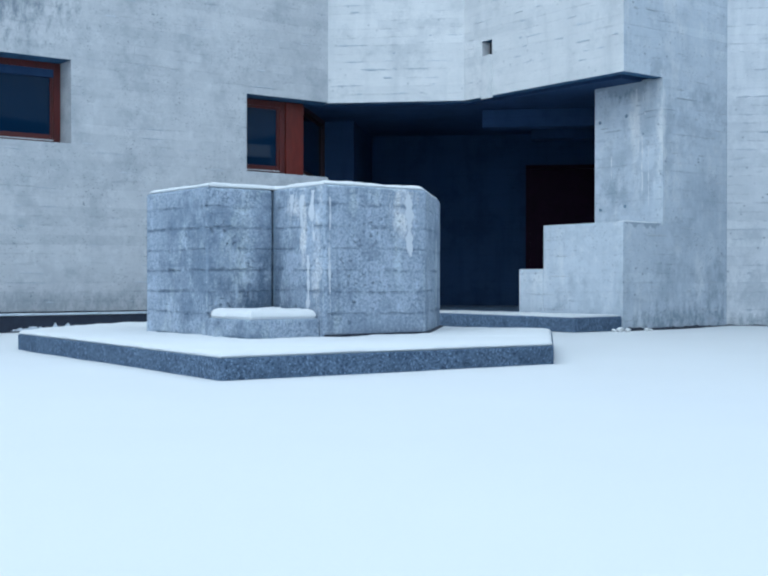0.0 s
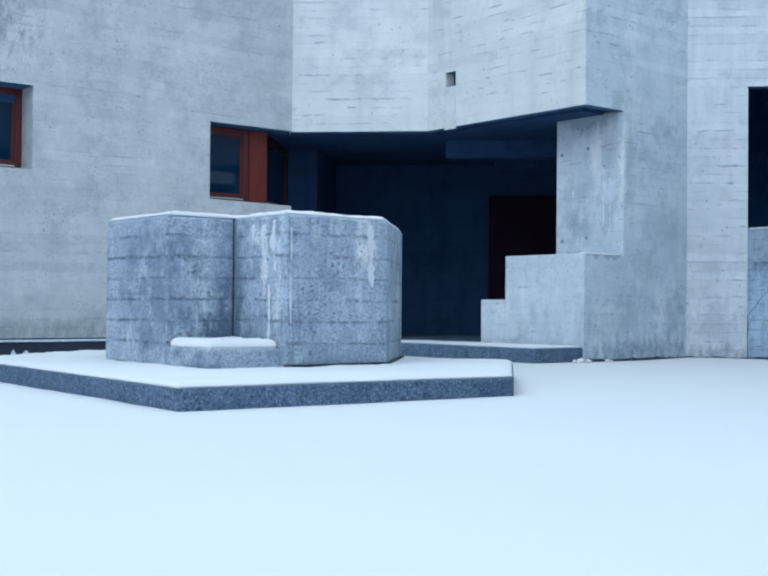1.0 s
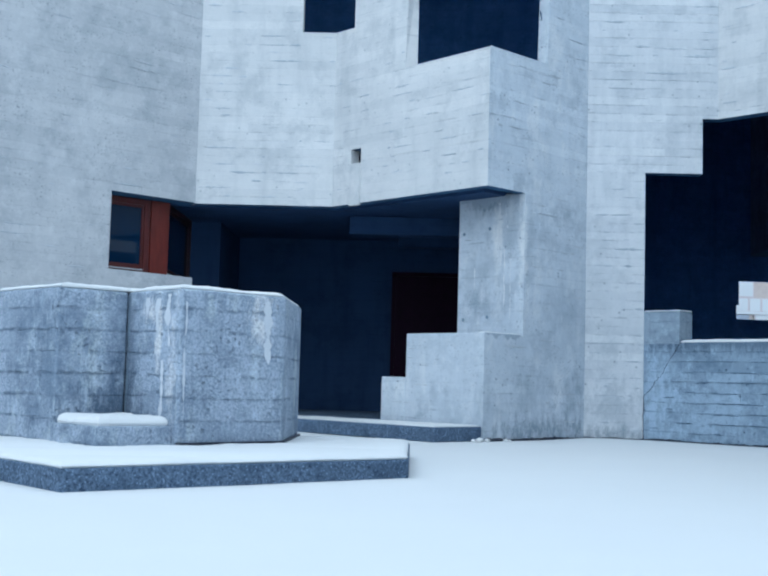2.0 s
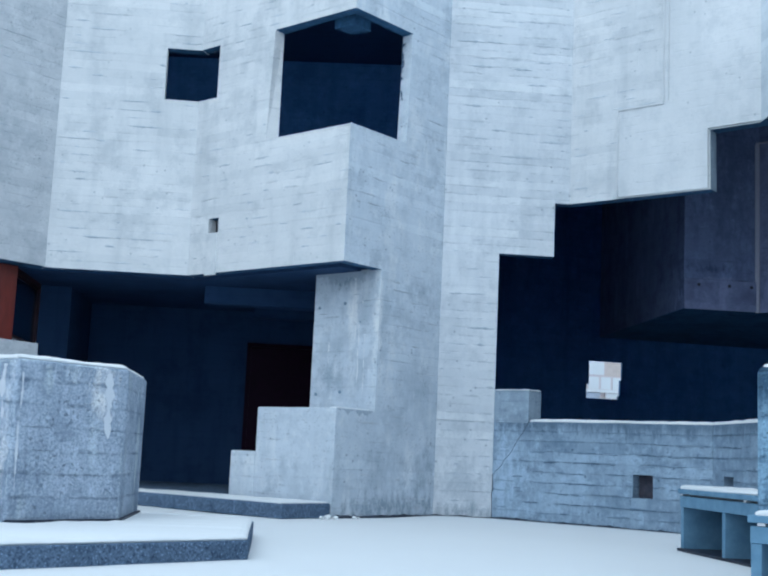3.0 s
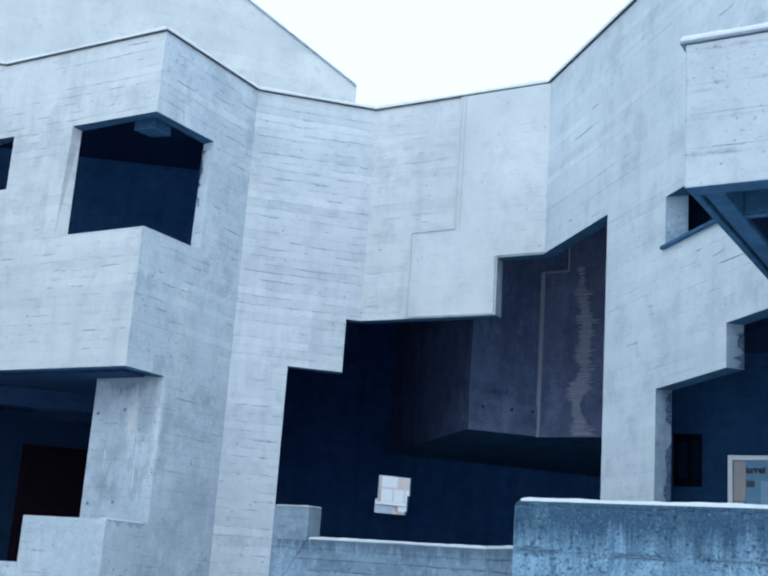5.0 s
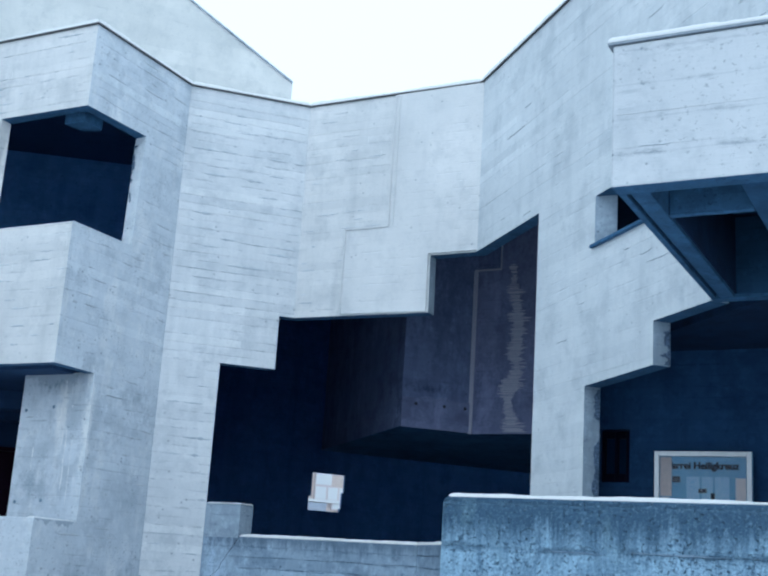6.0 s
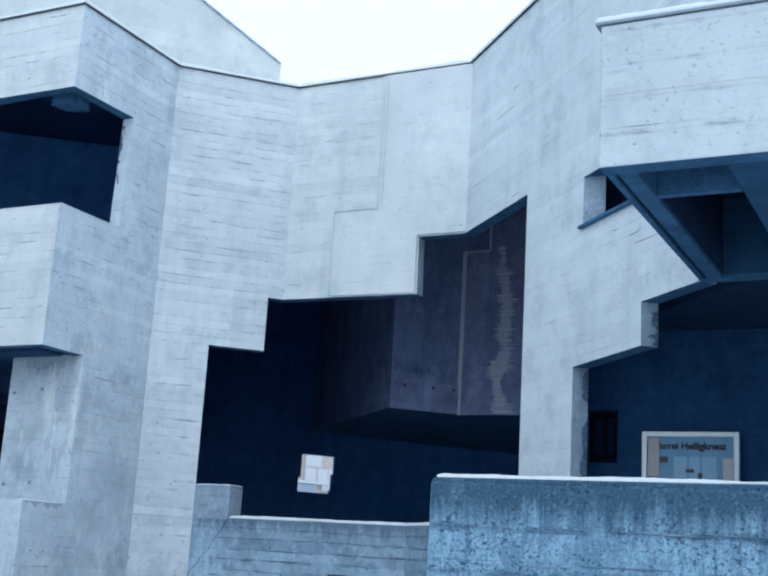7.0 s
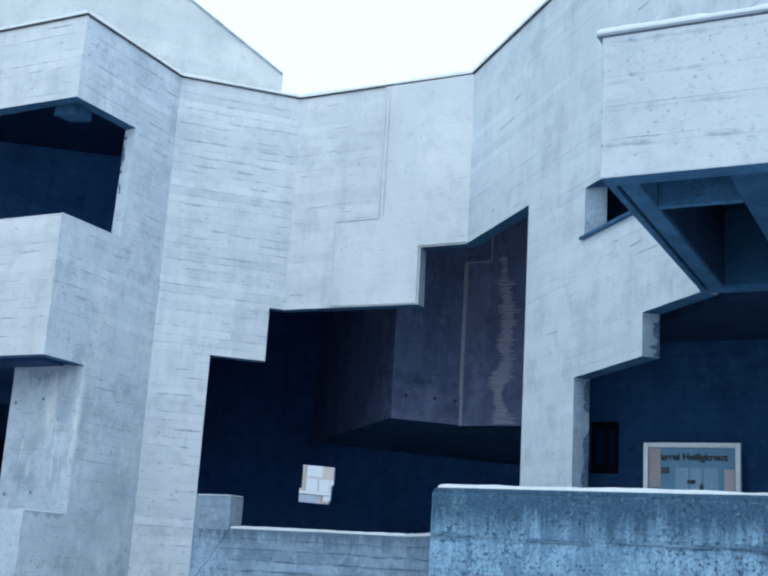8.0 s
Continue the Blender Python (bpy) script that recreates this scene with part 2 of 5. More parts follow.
def glass_mat(name, tint=(0.006, 0.022, 0.055)):
    m, nt, n, l, bsdf = mat_base(name)
    bsdf.inputs["Base Color"].default_value = (*tint, 1)
    bsdf.inputs["Roughness"].default_value = 0.03
    bsdf.inputs["IOR"].default_value = 1.45
    bsdf.inputs["Specular IOR Level"].default_value = 0.22
    return m


CONC = concrete("board_concrete", tone=(0.69, 0.688, 0.69), joint=0.03, dash=0.40, blotch=0.20, pits=0.5, piece=0.22, mottle=0.06)
CONC_PLAIN = concrete("mottled_smooth_concrete", tone=(0.555, 0.562, 0.58), joint=0.04, dash=0.34, blotch=0.25, pits=0.18, pit_gate=0.50, streak=0.14, holes=0.55, row_tone=0.42, mottle=0.14,
                      stains_and_shade=((-4.5, 13.65, 4.0, 1.0, 0.65, 0.42, 0.9), (-4.0, 14.0, 0.3, 2.0, 0.22, 0.45, 0.5), (-2.6, 15.1, 0.3, 1.5, 0.2, 0.5, 0.4)))
CONC_PIER = concrete("strongly_marked_concrete", tone=(0.685, 0.697, 0.72), joint=0.03, dash=0.50, blotch=0.22, pits=0.7, mottle=0.10, dash_gate=0.45, piece=0.28,
                     stains_and_shade=((4.85, 15.12, 0.45, 0.5, 0.45, 0.60, 0.7), (4.8, 15.12, 1.15, 0.4, 0.22, 0.66, 0.6), (4.85, 15.12, 0.08, 0.6, 0.12, 0.45, 0.8), (4.7, 15.13, 2.1, 0.35, 0.2, 0.75, 0.5)))
CONC_RIGHT = concrete("bluish_board_concrete", tone=(0.645, 0.675, 0.70), joint=0.03, dash=0.30, blotch=0.20, pits=0.4, piece=0.18, mottle=0.08, streak=0.2)
# blue base colour gives the inner walls the navy hue of their shade
CONC_DEEP = concrete("navy_toned_hall_concrete", tone=(0.10, 0.22, 0.48), joint=0.2, streak=0.5, dash=0.4, mottle=0.3)
NICHE_TONE = painted("dark_niche", (0.035, 0.04, 0.065), (0.09, 0.08, 0.10), 0.9, 12.0)
CONC_PANEL = concrete("smooth_panel_concrete", tone=(0.68, 0.68, 0.685), joint=0.04, dash=0.14, blotch=0.12, pits=0.5, streak=0.12, row_tone=0.08)
CONC_CANOPY = concrete("wide_board_concrete", tone=(0.62, 0.635, 0.66), board=0.235, joint=0.25, dash=0.55, blotch=0.18, pits=0.7, pit_scale=11.0, pit_gate=0.44, row_tone=0.12, streak=0.15, holes=0.4)
CONC_LOW = concrete("weathered_concrete", tone=(0.635, 0.678, 0.735), joint=0.03, streak=0.20, pits=0.9, bump=0.5, dash=0.40, piece=0.25, blotch=0.32, lime=0.30, mottle=0.18, trickle=0.08, holes=0.45, pit_gate=0.48, dash_gate=0.48,
                    stains_and_shade=((3.12, 14.86, 3.04, 0.42, 0.20, 0.36, 0.95), (3.18, 14.76, 2.6, 0.12, 0.6, 1.4, 0.8), (3.45, 14.40, 2.5, 0.10, 0.8, 1.35, 0.7), (3.0, 15.02, 1.75, 0.45, 0.22, 0.50, 0.7), (3.1, 14.9, 2.2, 0.35, 0.25, 0.62, 0.5), (4.1, 14.88, 2.95, 0.45, 0.14, 0.55, 0.6), (4.0, 14.8, 1.7, 0.4, 0.4, 0.66, 0.5),
                            (3.9, 14.7, 0.12, 1.2, 0.22, 0.40, 0.8), (3.6, 14.5, 0.55, 0.6, 0.35, 0.60, 0.6), (4.3, 15.0, 0.5, 0.35, 0.5, 0.50, 0.7), (3.9, 14.7, 2.6, 0.5, 0.4, 0.62, 0.4), (3.3, 14.3, 0.1, 0.5, 0.15, 0.45, 0.7)))
CONC_ROUGH = concrete("coarse_fountain_concrete", tone=(0.43, 0.49, 0.59), grit=0.45, spread=0.7, board=0.17, joint=0.05, coarse=0.45, streak=0.40, bump=1.0, dash=0.95, blotch=0.85, lime=0.45, mottle=0.45, trickle=0.35, holes=0.6, specks=42.0, light=0.45, dash_gate=0.43,
                      stains_and_shade=((-1.00, 9.27, 0.42, 0.34, 0.30, 0.25, 1.0), (-0.90, 9.32, 0.45, 0.30, 0.40, 0.32, 0.9), (-0.85, 9.35, 0.9, 0.16, 0.6, 0.35, 0.7), (-0.62, 9.10, 1.15, 0.26, 0.13, 2.2, 0.9), (-0.45, 8.90, 0.75, 0.07, 0.60, 2.1, 0.8), (-0.58, 9.05, 0.95, 0.06, 0.40, 2.2, 0.9),
                              (0.20, 9.28, 1.12, 0.16, 0.30, 2.3, 1.0), (0.16, 9.24, 0.75, 0.08, 0.35, 1.6, 0.6), (-1.55, 9.3, 1.15, 0.45, 0.18, 0.5, 0.6), (0.0, 9.1, 0.25, 0.6, 0.14, 0.5, 0.5), (-1.9, 9.7, 0.5, 0.2, 0.4, 1.35, 0.5)))
CONC_SLAB = concrete("coarse_slab_concrete", tone=(0.165, 0.225, 0.325), grit=0.7, light=0.9, board=0.5, joint=0.0, coarse=0.95, streak=0.2, bump=1.0, dash=0.0, blotch=0.6, lime=0.1, mottle=0.5, specks=38.0, holes=0.8)
# recess and room concrete in near-black navy, their shade put into the colour
CONC_IN = concrete("shade_toned_inner_concrete", tone=(0.032, 0.066, 0.148), joint=0.3, streak=0.5, dash=0.3)
# passage wall concrete, darkened to carry the shade under the canopy
CONC_PASSAGE = concrete("shade_toned_passage_concrete", tone=(0.022, 0.060, 0.140), joint=0.3, streak=0.5, dash=0.6, mottle=0.4)
# dark blue-grey tone and last patch put the hall's shade into the colour
CONC_HALL = concrete("stained_hall_concrete", tone=(0.135, 0.165, 0.285), board=0.16, joint=0.1, streak=0.6, dash=0.4, blotch=0.5, lime=0.3, mottle=0.3,
                     stains_and_shade=((8.85, 15.62, 3.30, 0.75, 0.24, 2.3, 0.7), (8.75, 15.63, 3.72, 0.45, 0.10, 0.35, 0.8), (8.9, 15.6, 5.6, 1.2, 1.5, 0.5, 0.7)))
# last patch darkens the panel's top, falling light painted in
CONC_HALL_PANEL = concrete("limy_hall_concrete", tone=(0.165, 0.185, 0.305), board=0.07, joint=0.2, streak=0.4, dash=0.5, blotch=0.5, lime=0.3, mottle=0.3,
                           stains_and_shade=((9.6, 15.35, 3.9, 0.25, 0.5, 1.6, 0.5), (9.8, 15.1, 6.4, 1.0, 0.9, 0.5, 0.7)))
CONC_PARAPET = concrete("bluish_parapet_concrete", tone=(0.295, 0.372, 0.465), piece=0.65, trickle=0.25, holes=0.5, spread=0.6, board=0.13, joint=0.03, streak=0.4, pits=0.9, bump=0.6, dash=0.55, blotch=0.45, lime=0.10, mottle=0.42, drip=(1.25, 0.14, 0.62), dash_gate=0.44,
                        stains_and_shade=((5.4, 14.9, 0.6, 0.5, 1.0, 1.45, 0.8), (5.9, 14.2, 0.4, 0.7, 0.5, 1.3, 0.6), (7.3, 12.3, 1.1, 0.5, 0.12, 0.5, 0.8)))
CONC_POST = concrete("grey_post_jamb_concrete", tone=(0.34, 0.405, 0.48), trickle=0.25, holes=0.5, board=0.13, joint=0.03, streak=0.4, pits=0.9, bump=0.6, dash=0.55, blotch=0.45, mottle=0.3)
CONC_FAR = concrete("far_concrete", tone=(0.75, 0.75, 0.72), board=0.4, joint=0.05, streak=0.1, dash=0.1, blotch=0.1)
# darker concrete for undersides and canopy beams, shade painted into it
CONC_UNDER = concrete("underside_shade_concrete", tone=(0.052, 0.120, 0.225), joint=0.4, streak=0.5, mottle=0.55, lime=0.35, holes=0.6)
SNOW = snow_mat()
WOOD = painted("red_painted_wood", (0.095, 0.010, 0.006), (0.165, 0.020, 0.011), 0.45, 6.0, 3.0, 0.6)
DOORRED = painted("dark_red_door_paint", (0.010, 0.0005, 0.010), (0.016, 0.0008, 0.015), 0.5)
DOORRED.node_tree.nodes["Principled BSDF"].inputs["Specular IOR Level"].default_value = 0.1
METAL = painted("dark_flashing", (0.05, 0.055, 0.06), (0.09, 0.09, 0.10), 0.45, 14.0, metal=0.6)
ALU = painted("pale_aluminium", (0.62, 0.63, 0.64), (0.72, 0.72, 0.73), 0.4, 20.0, metal=0.3)
PAPER = painted("pale_paper", (0.70, 0.71, 0.72), (0.80, 0.80, 0.80), 0.8, 30.0)
TEAL = painted("blue_panel", (0.12, 0.32, 0.56), (0.20, 0.42, 0.64), 0.7, 10.0)
INK = painted("dark_ink", (0.004, 0.010, 0.030), (0.010, 0.018, 0.040), 0.7, 30.0)
# near-black for cracks, damp lines, and shade in gaps and under things
NEAR_BLACK = painted("near_black_blue", (0.005, 0.010, 0.026), (0.014, 0.022, 0.045), 0.6, 8.0)
BENCHBLUE = painted("weathered_bench_concrete", (0.095, 0.19, 0.295), (0.16, 0.285, 0.41), 0.75, 7.0)
GLASS = glass_mat("window_glass")


def crust(name, c1, c2, scale=22.0):
    """A fin, streak or lime colour that differs from piece to piece."""
    m, nt, n, l, bsdf = mat_base(name)
    geo = n.new("ShaderNodeNewGeometry")
    a = noise_node(n, l, geo.outputs["Position"], scale, 5, 0.7)
    f = math_node(n, l, "ADD", math_node(n, l, "MULTIPLY", geo.outputs["Random Per Island"], 0.7), math_node(n, l, "MULTIPLY", ramp(n, l, a, [(0.35, 0.0), (0.65, 1.0)]), 0.3))
    l.new(mix(n, l, f, c1, c2), bsdf.inputs["Base Color"])
    bsdf.inputs["Roughness"].default_value = 0.9
    bsdf.inputs["Specular IOR Level"].default_value = 0.15
    return m


# fins carry dirt and the shade beneath them in one darker colour
FIN = crust("toned_formwork_fin", (0.35, 0.40, 0.46), (0.59, 0.62, 0.66))
FIN_DARK = crust("dark_formwork_fin", (0.10, 0.15, 0.22), (0.25, 0.33, 0.42))
LIME = crust("lime_crust", (0.60, 0.63, 0.67), (0.74, 0.75, 0.77))
LIME_SOFT = crust("thin_lime_film", (0.50, 0.55, 0.62), (0.64, 0.67, 0.72))
LIME_HALL = crust("greyed_lime_crust", (0.27, 0.285, 0.385), (0.42, 0.42, 0.51))
DAMP = crust("damp_streak", (0.27, 0.33, 0.41), (0.42, 0.47, 0.54))


# ---- mesh helpers ----
def mesh_ob(name, bm, material, parent=None, label=""):
    bmesh.ops.recalc_face_normals(bm, faces=bm.faces)
    me = bpy.data.meshes.new(name)
    bm.to_mesh(me)
    bm.free()
    me.materials.append(material)
    ob = new(name, me)
    if parent is not None:
        ob.parent = parent
        ob.matrix_parent_inverse = parent.matrix_basis.inverted()
    if label:
        tagged(ob, label)
    return ob


def part(name, bm, material, parent, label=""):
    return mesh_ob(name, bm, material, parent, label)


def bevel(ob, width=0.012, segments=2):
    b = ob.modifiers.new("bevel", "BEVEL")
    b.width, b.segments, b.limit_method, b.angle_limit = width, segments, "ANGLE", radians(40)
    return ob


def prism(pts, z0, z1, bm=None, top=None):
    """An upright block on a plan outline."""
    bm = bm or bmesh.new()
    lo = [bm.verts.new((p[0], p[1], z0)) for p in pts]
    hi = [bm.verts.new((p[0], p[1], (top[i] if top else z1))) for i, p in enumerate(pts)]
    k = len(pts)
    bm.faces.new(lo[::-1])
    bm.faces.new(hi)
    for i in range(k):
        bm.faces.new((lo[i], lo[(i + 1) % k], hi[(i + 1) % k], hi[i]))
    return bm


def strip(a, b, depth, z0, z1, bm=None, side=1):
    """A straight bar from a to b in plan, depth to the left of the way (side=1) or to the right."""
    a, b = Vector(a), Vector(b)
    d = (b - a).normalized()
    nrm = Vector((-d.y, d.x)) * depth * side
    return prism([a, b, b + nrm, a + nrm] if side > 0 else [a, a + nrm, b + nrm, b], z0, z1, bm)


def offset_line(pts, t):
    """The polyline moved t to its left, mitred."""
    out = []
    for i, p in enumerate(pts):
        ns = []
        for q, r in ((i - 1, i), (i, i + 1)):
            if 0 <= q and r < len(pts):
                d = (pts[r] - pts[q]).normalized()
                ns.append(Vector((-d.y, d.x)))
        if len(ns) == 1:
            out.append(p + ns[0] * t)
        else:
            s = (ns[0] + ns[1]).normalized()
            out.append(p + s * (t / max(0.2, s.dot(ns[0]))))
    return out


def wall(name, f0, f1, b0, b1, outline, holes=(), material=None, label="", t=0.35):
    """A wall from f0 to f1 in plan with its back from b0 to b1. outline and holes are (along, up), or with a back place (along, up, along, up)."""
    f0, f1, b0, b1 = (Vector(v) for v in (f0, f1, b0, b1))
    length = (f1 - f0).length
    d = (f1 - f0) / length
    inward = Vector((-d.y, d.x)) * t

    def front(p):
        q = f0 + d * p[0]
        return (q.x, q.y, p[1])

    def back(p):
        s, z = (p[2], p[3]) if len(p) > 2 else (p[0], p[1])
        q = b0 if s <= 1e-4 else b1 if s >= length - 1e-4 else f0 + d * s + inward
        return (q.x, q.y, z)

    bm = bmesh.new()
    loops = [list(outline)] + [list(h) for h in holes]
    fr, bk = [], []
    for lp in loops:
        fr.append([bm.verts.new(front(p)) for p in lp])
        bk.append([bm.verts.new(back(p)) for p in lp])
    if len(loops) == 1:
        bm.faces.new(fr[0])
        bm.faces.new(bk[0][::-1])
    else:
        from_mathutils = tessellate([[Vector((p[0], p[1], 0)) for p in lp] for lp in loops])
        ff = [v for lp in fr for v in lp]
        bb = [v for lp in bk for v in lp]
        for tri in from_mathutils:
            bm.faces.new([ff[i] for i in tri])
            bm.faces.new([bb[i] for i in reversed(tri)])
    for a, b in zip(fr, bk):
        k = len(a)
        for i in range(k):
            bm.faces.new((a[i], a[(i + 1) % k], b[(i + 1) % k], b[i]))
    ob = mesh_ob(name, bm, material or CONC)
    return tagged(ob, label, "wall", kind="structure")


def tessellate(loops):
    from mathutils.geometry import tessellate_polygon
    return tessellate_polygon(loops)


def snow_strip(name, pts, z, h=0.045, label="thin snow cap lying on the concrete edge", group=""):
    """Snow lying on a closed plan outline: softly rounded, uneven in height."""
    bm = bmesh.new()
    c = sum((Vector(p) for p in pts), Vector((0, 0))) / len(pts)
    dense = []
    for i, p in enumerate(pts):
        p, q = Vector(p), Vector(pts[(i + 1) % len(pts)])
        k = max(1, int((q - p).length / 0.04))
        dense += [p.lerp(q, j / k) for j in range(k)]
    rings = []
    for fac, zz in ((0.010, 0.0), (0.0, 0.30), (0.008, 0.60), (0.028, 0.85), (0.065, 1.0)):
        ring = []
        for p in dense:
            wob = noise.noise(Vector((p.x * 4, p.y * 4, z))) * 0.55 + noise.noise(Vector((p.x * 15, p.y * 15, z))) * 0.4 + noise.noise(Vector((p.x * 42, p.y * 42, z))) * 0.25
            inw = (c - p).normalized() * min((c - p).length * 0.5, fac + 0.016 * abs(wob))
            ring.append(bm.verts.new((p.x + inw.x, p.y + inw.y, z + h * zz * (1 + 0.5 * wob))))
        rings.append(ring)
    k = len(dense)
    for a, b in zip(rings, rings[1:]):
        for i in range(k):
            bm.faces.new((a[i], a[(i + 1) % k], b[(i + 1) % k], b[i]))
    tri = tessellate([[Vector((v.co.x, v.co.y, 0)) for v in rings[-1]]])
    for t in tri:
        bm.faces.new([rings[-1][i] for i in t])
    ob = mesh_ob(name, bm, SNOW)
    return tagged(ob, label, "snow", group, kind="stuff")


def clear_runs(outline, holes, z0, z1):
    """Stretches along a wall that lie on its face over the whole height z0 to z1."""
    runs = None
    for z in (z0 + 0.002, (z0 + z1) / 2, z1 - 0.002):
        xs = []
        for lp in [outline] + list(holes):
            for i, p in enumerate(lp):
                q = lp[(i + 1) % len(lp)]
                if (p[1] <= z) != (q[1] <= z):
                    xs.append(p[0] + (q[0] - p[0]) * (z - p[1]) / (q[1] - p[1]))
        xs.sort()
        now = list(zip(xs[0::2], xs[1::2]))
        if runs is None:
            runs = now
        else:
            runs = [(max(a, c), min(b, d)) for a, b in runs for c, d in now if min(b, d) - max(a, c) > 0.02]
    return runs or []


def wall_frame(f0, f1):
    d = (f1 - f0).normalized()
    return d, Vector((d.y, -d.x))


def board_relief(parent, f0, f1, outline, holes, material, board=0.115, proud=0.006, cover=0.6, seed=1, lengths=(0.9, 2.6), label="shallow steps left by the formwork boards"):
    """Boards of the formwork printed into the face: each a few millimetres proud of the next."""
    rng = random.Random(seed)
    d, out = wall_frame(f0, f1)
    verts, faces = [], []
    z_lo, z_hi = min(p[1] for p in outline), max(p[1] for p in outline)
    z = z_lo + 0.004
    while z + board < z_hi:
        h = board * rng.uniform(0.93, 1.07)
        for a, b in clear_runs(outline, holes, z, z + h):
            s = a - rng.uniform(0, 0.8)
            while s < b:
                e = s + rng.uniform(*lengths)
                s0, s1 = max(s, a + 0.004), min(e, b - 0.004)
                if s1 - s0 > 0.08 and rng.random() < cover:
                    o = proud * rng.uniform(0.35, 1.0)
                    k = len(verts)
                    for ss, zz, oo in ((s0, z, -0.01), (s1, z, -0.01), (s1, z + h, -0.01), (s0, z + h, -0.01), (s0 + 0.002, z + 0.003, o), (s1 - 0.002, z + 0.003, o * rng.uniform(0.7, 1)), (s1 - 0.002, z + h - 0.002, o), (s0 + 0.002, z + h - 0.002, o * rng.uniform(0.7, 1))):
                        p = f0 + d * ss + out * oo
                        verts.append((p.x, p.y, zz))
                    faces += [(k + 4, k + 5, k + 6, k + 7), (k, k + 1, k + 5, k + 4), (k + 1, k + 2, k + 6, k + 5), (k + 2, k + 3, k + 7, k + 6), (k + 3, k, k + 4, k + 7)]
                s = e
        z += h
    me = bpy.data.meshes.new("board_relief")
    me.from_pydata(verts, [], faces)
    me.materials.append(material)
    ob = new("board_relief", me)
    ob.parent = parent
    ob.matrix_parent_inverse = parent.matrix_basis.inverted()
    return tagged(ob, label, kind="stuff")


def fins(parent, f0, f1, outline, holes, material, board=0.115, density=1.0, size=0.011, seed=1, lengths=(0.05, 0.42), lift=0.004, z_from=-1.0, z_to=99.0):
    """Ragged fins where cement has seeped between the boards, darkened for dirt and shade: long thin lenses, broken and
    uneven.
    """
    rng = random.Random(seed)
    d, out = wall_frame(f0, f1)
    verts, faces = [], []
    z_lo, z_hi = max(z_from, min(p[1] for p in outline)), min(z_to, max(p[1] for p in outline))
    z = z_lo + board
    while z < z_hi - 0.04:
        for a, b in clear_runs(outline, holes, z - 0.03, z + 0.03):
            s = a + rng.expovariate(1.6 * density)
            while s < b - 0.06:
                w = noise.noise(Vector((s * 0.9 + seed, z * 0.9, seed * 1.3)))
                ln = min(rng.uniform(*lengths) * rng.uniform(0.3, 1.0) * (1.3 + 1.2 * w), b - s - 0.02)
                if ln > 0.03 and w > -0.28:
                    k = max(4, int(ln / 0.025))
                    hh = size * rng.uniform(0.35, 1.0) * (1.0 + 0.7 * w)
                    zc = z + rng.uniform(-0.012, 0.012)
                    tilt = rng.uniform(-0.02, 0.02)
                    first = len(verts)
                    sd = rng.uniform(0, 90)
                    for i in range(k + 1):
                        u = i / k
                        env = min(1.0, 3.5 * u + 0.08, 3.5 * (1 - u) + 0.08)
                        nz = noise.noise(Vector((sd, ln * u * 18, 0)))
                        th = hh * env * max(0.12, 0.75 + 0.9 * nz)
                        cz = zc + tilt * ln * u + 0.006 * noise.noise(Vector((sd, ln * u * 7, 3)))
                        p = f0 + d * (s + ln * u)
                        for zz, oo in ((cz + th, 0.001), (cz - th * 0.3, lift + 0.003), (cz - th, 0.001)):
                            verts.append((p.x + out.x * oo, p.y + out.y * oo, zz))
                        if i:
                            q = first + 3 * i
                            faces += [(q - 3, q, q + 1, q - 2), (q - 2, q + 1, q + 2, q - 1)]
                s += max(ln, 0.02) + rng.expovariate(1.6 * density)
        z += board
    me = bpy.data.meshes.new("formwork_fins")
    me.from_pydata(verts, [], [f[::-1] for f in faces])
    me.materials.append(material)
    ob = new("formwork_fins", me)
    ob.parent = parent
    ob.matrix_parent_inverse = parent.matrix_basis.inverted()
    return tagged(ob, "ragged fins along the board joints, darkened for dirt and shade", kind="stuff")


def drip_edge(name, parent, p0, d, out, s0, s1, z, reach, seed, material, label, fine=9.0, gate=0.0, down=True):
    """A ragged stain hanging from a line (or rising from it), its lower edge in drips."""
    k = max(8, int((s1 - s0) / 0.012))
    bm = bmesh.new()
    prev = None
    for i in range(k + 1):
        u = i / k
        s = s0 + (s1 - s0) * u
        f = 0.45 + 0.8 * noise.noise(Vector((seed, s * fine * 0.35, 0))) + 0.55 * noise.noise(Vector((seed, s * fine, 2))) + 0.35 * noise.noise(Vector((seed, s * fine * 3.1, 5))) - gate
        low = reach * max(0.015, f * min(1, 7 * u + 0.1, 7 * (1 - u) + 0.1))
        p = p0 + d * s + out * 0.0025
        cur = [bm.verts.new((p.x, p.y, z)), bm.verts.new((p.x, p.y, z - low if down else z + low))]
        if prev:
            bm.faces.new((prev[0], prev[1], cur[1], cur[0]))
        prev = cur
    ob = part(name, bm, material, parent)
    return tagged(ob, label, kind="stuff")


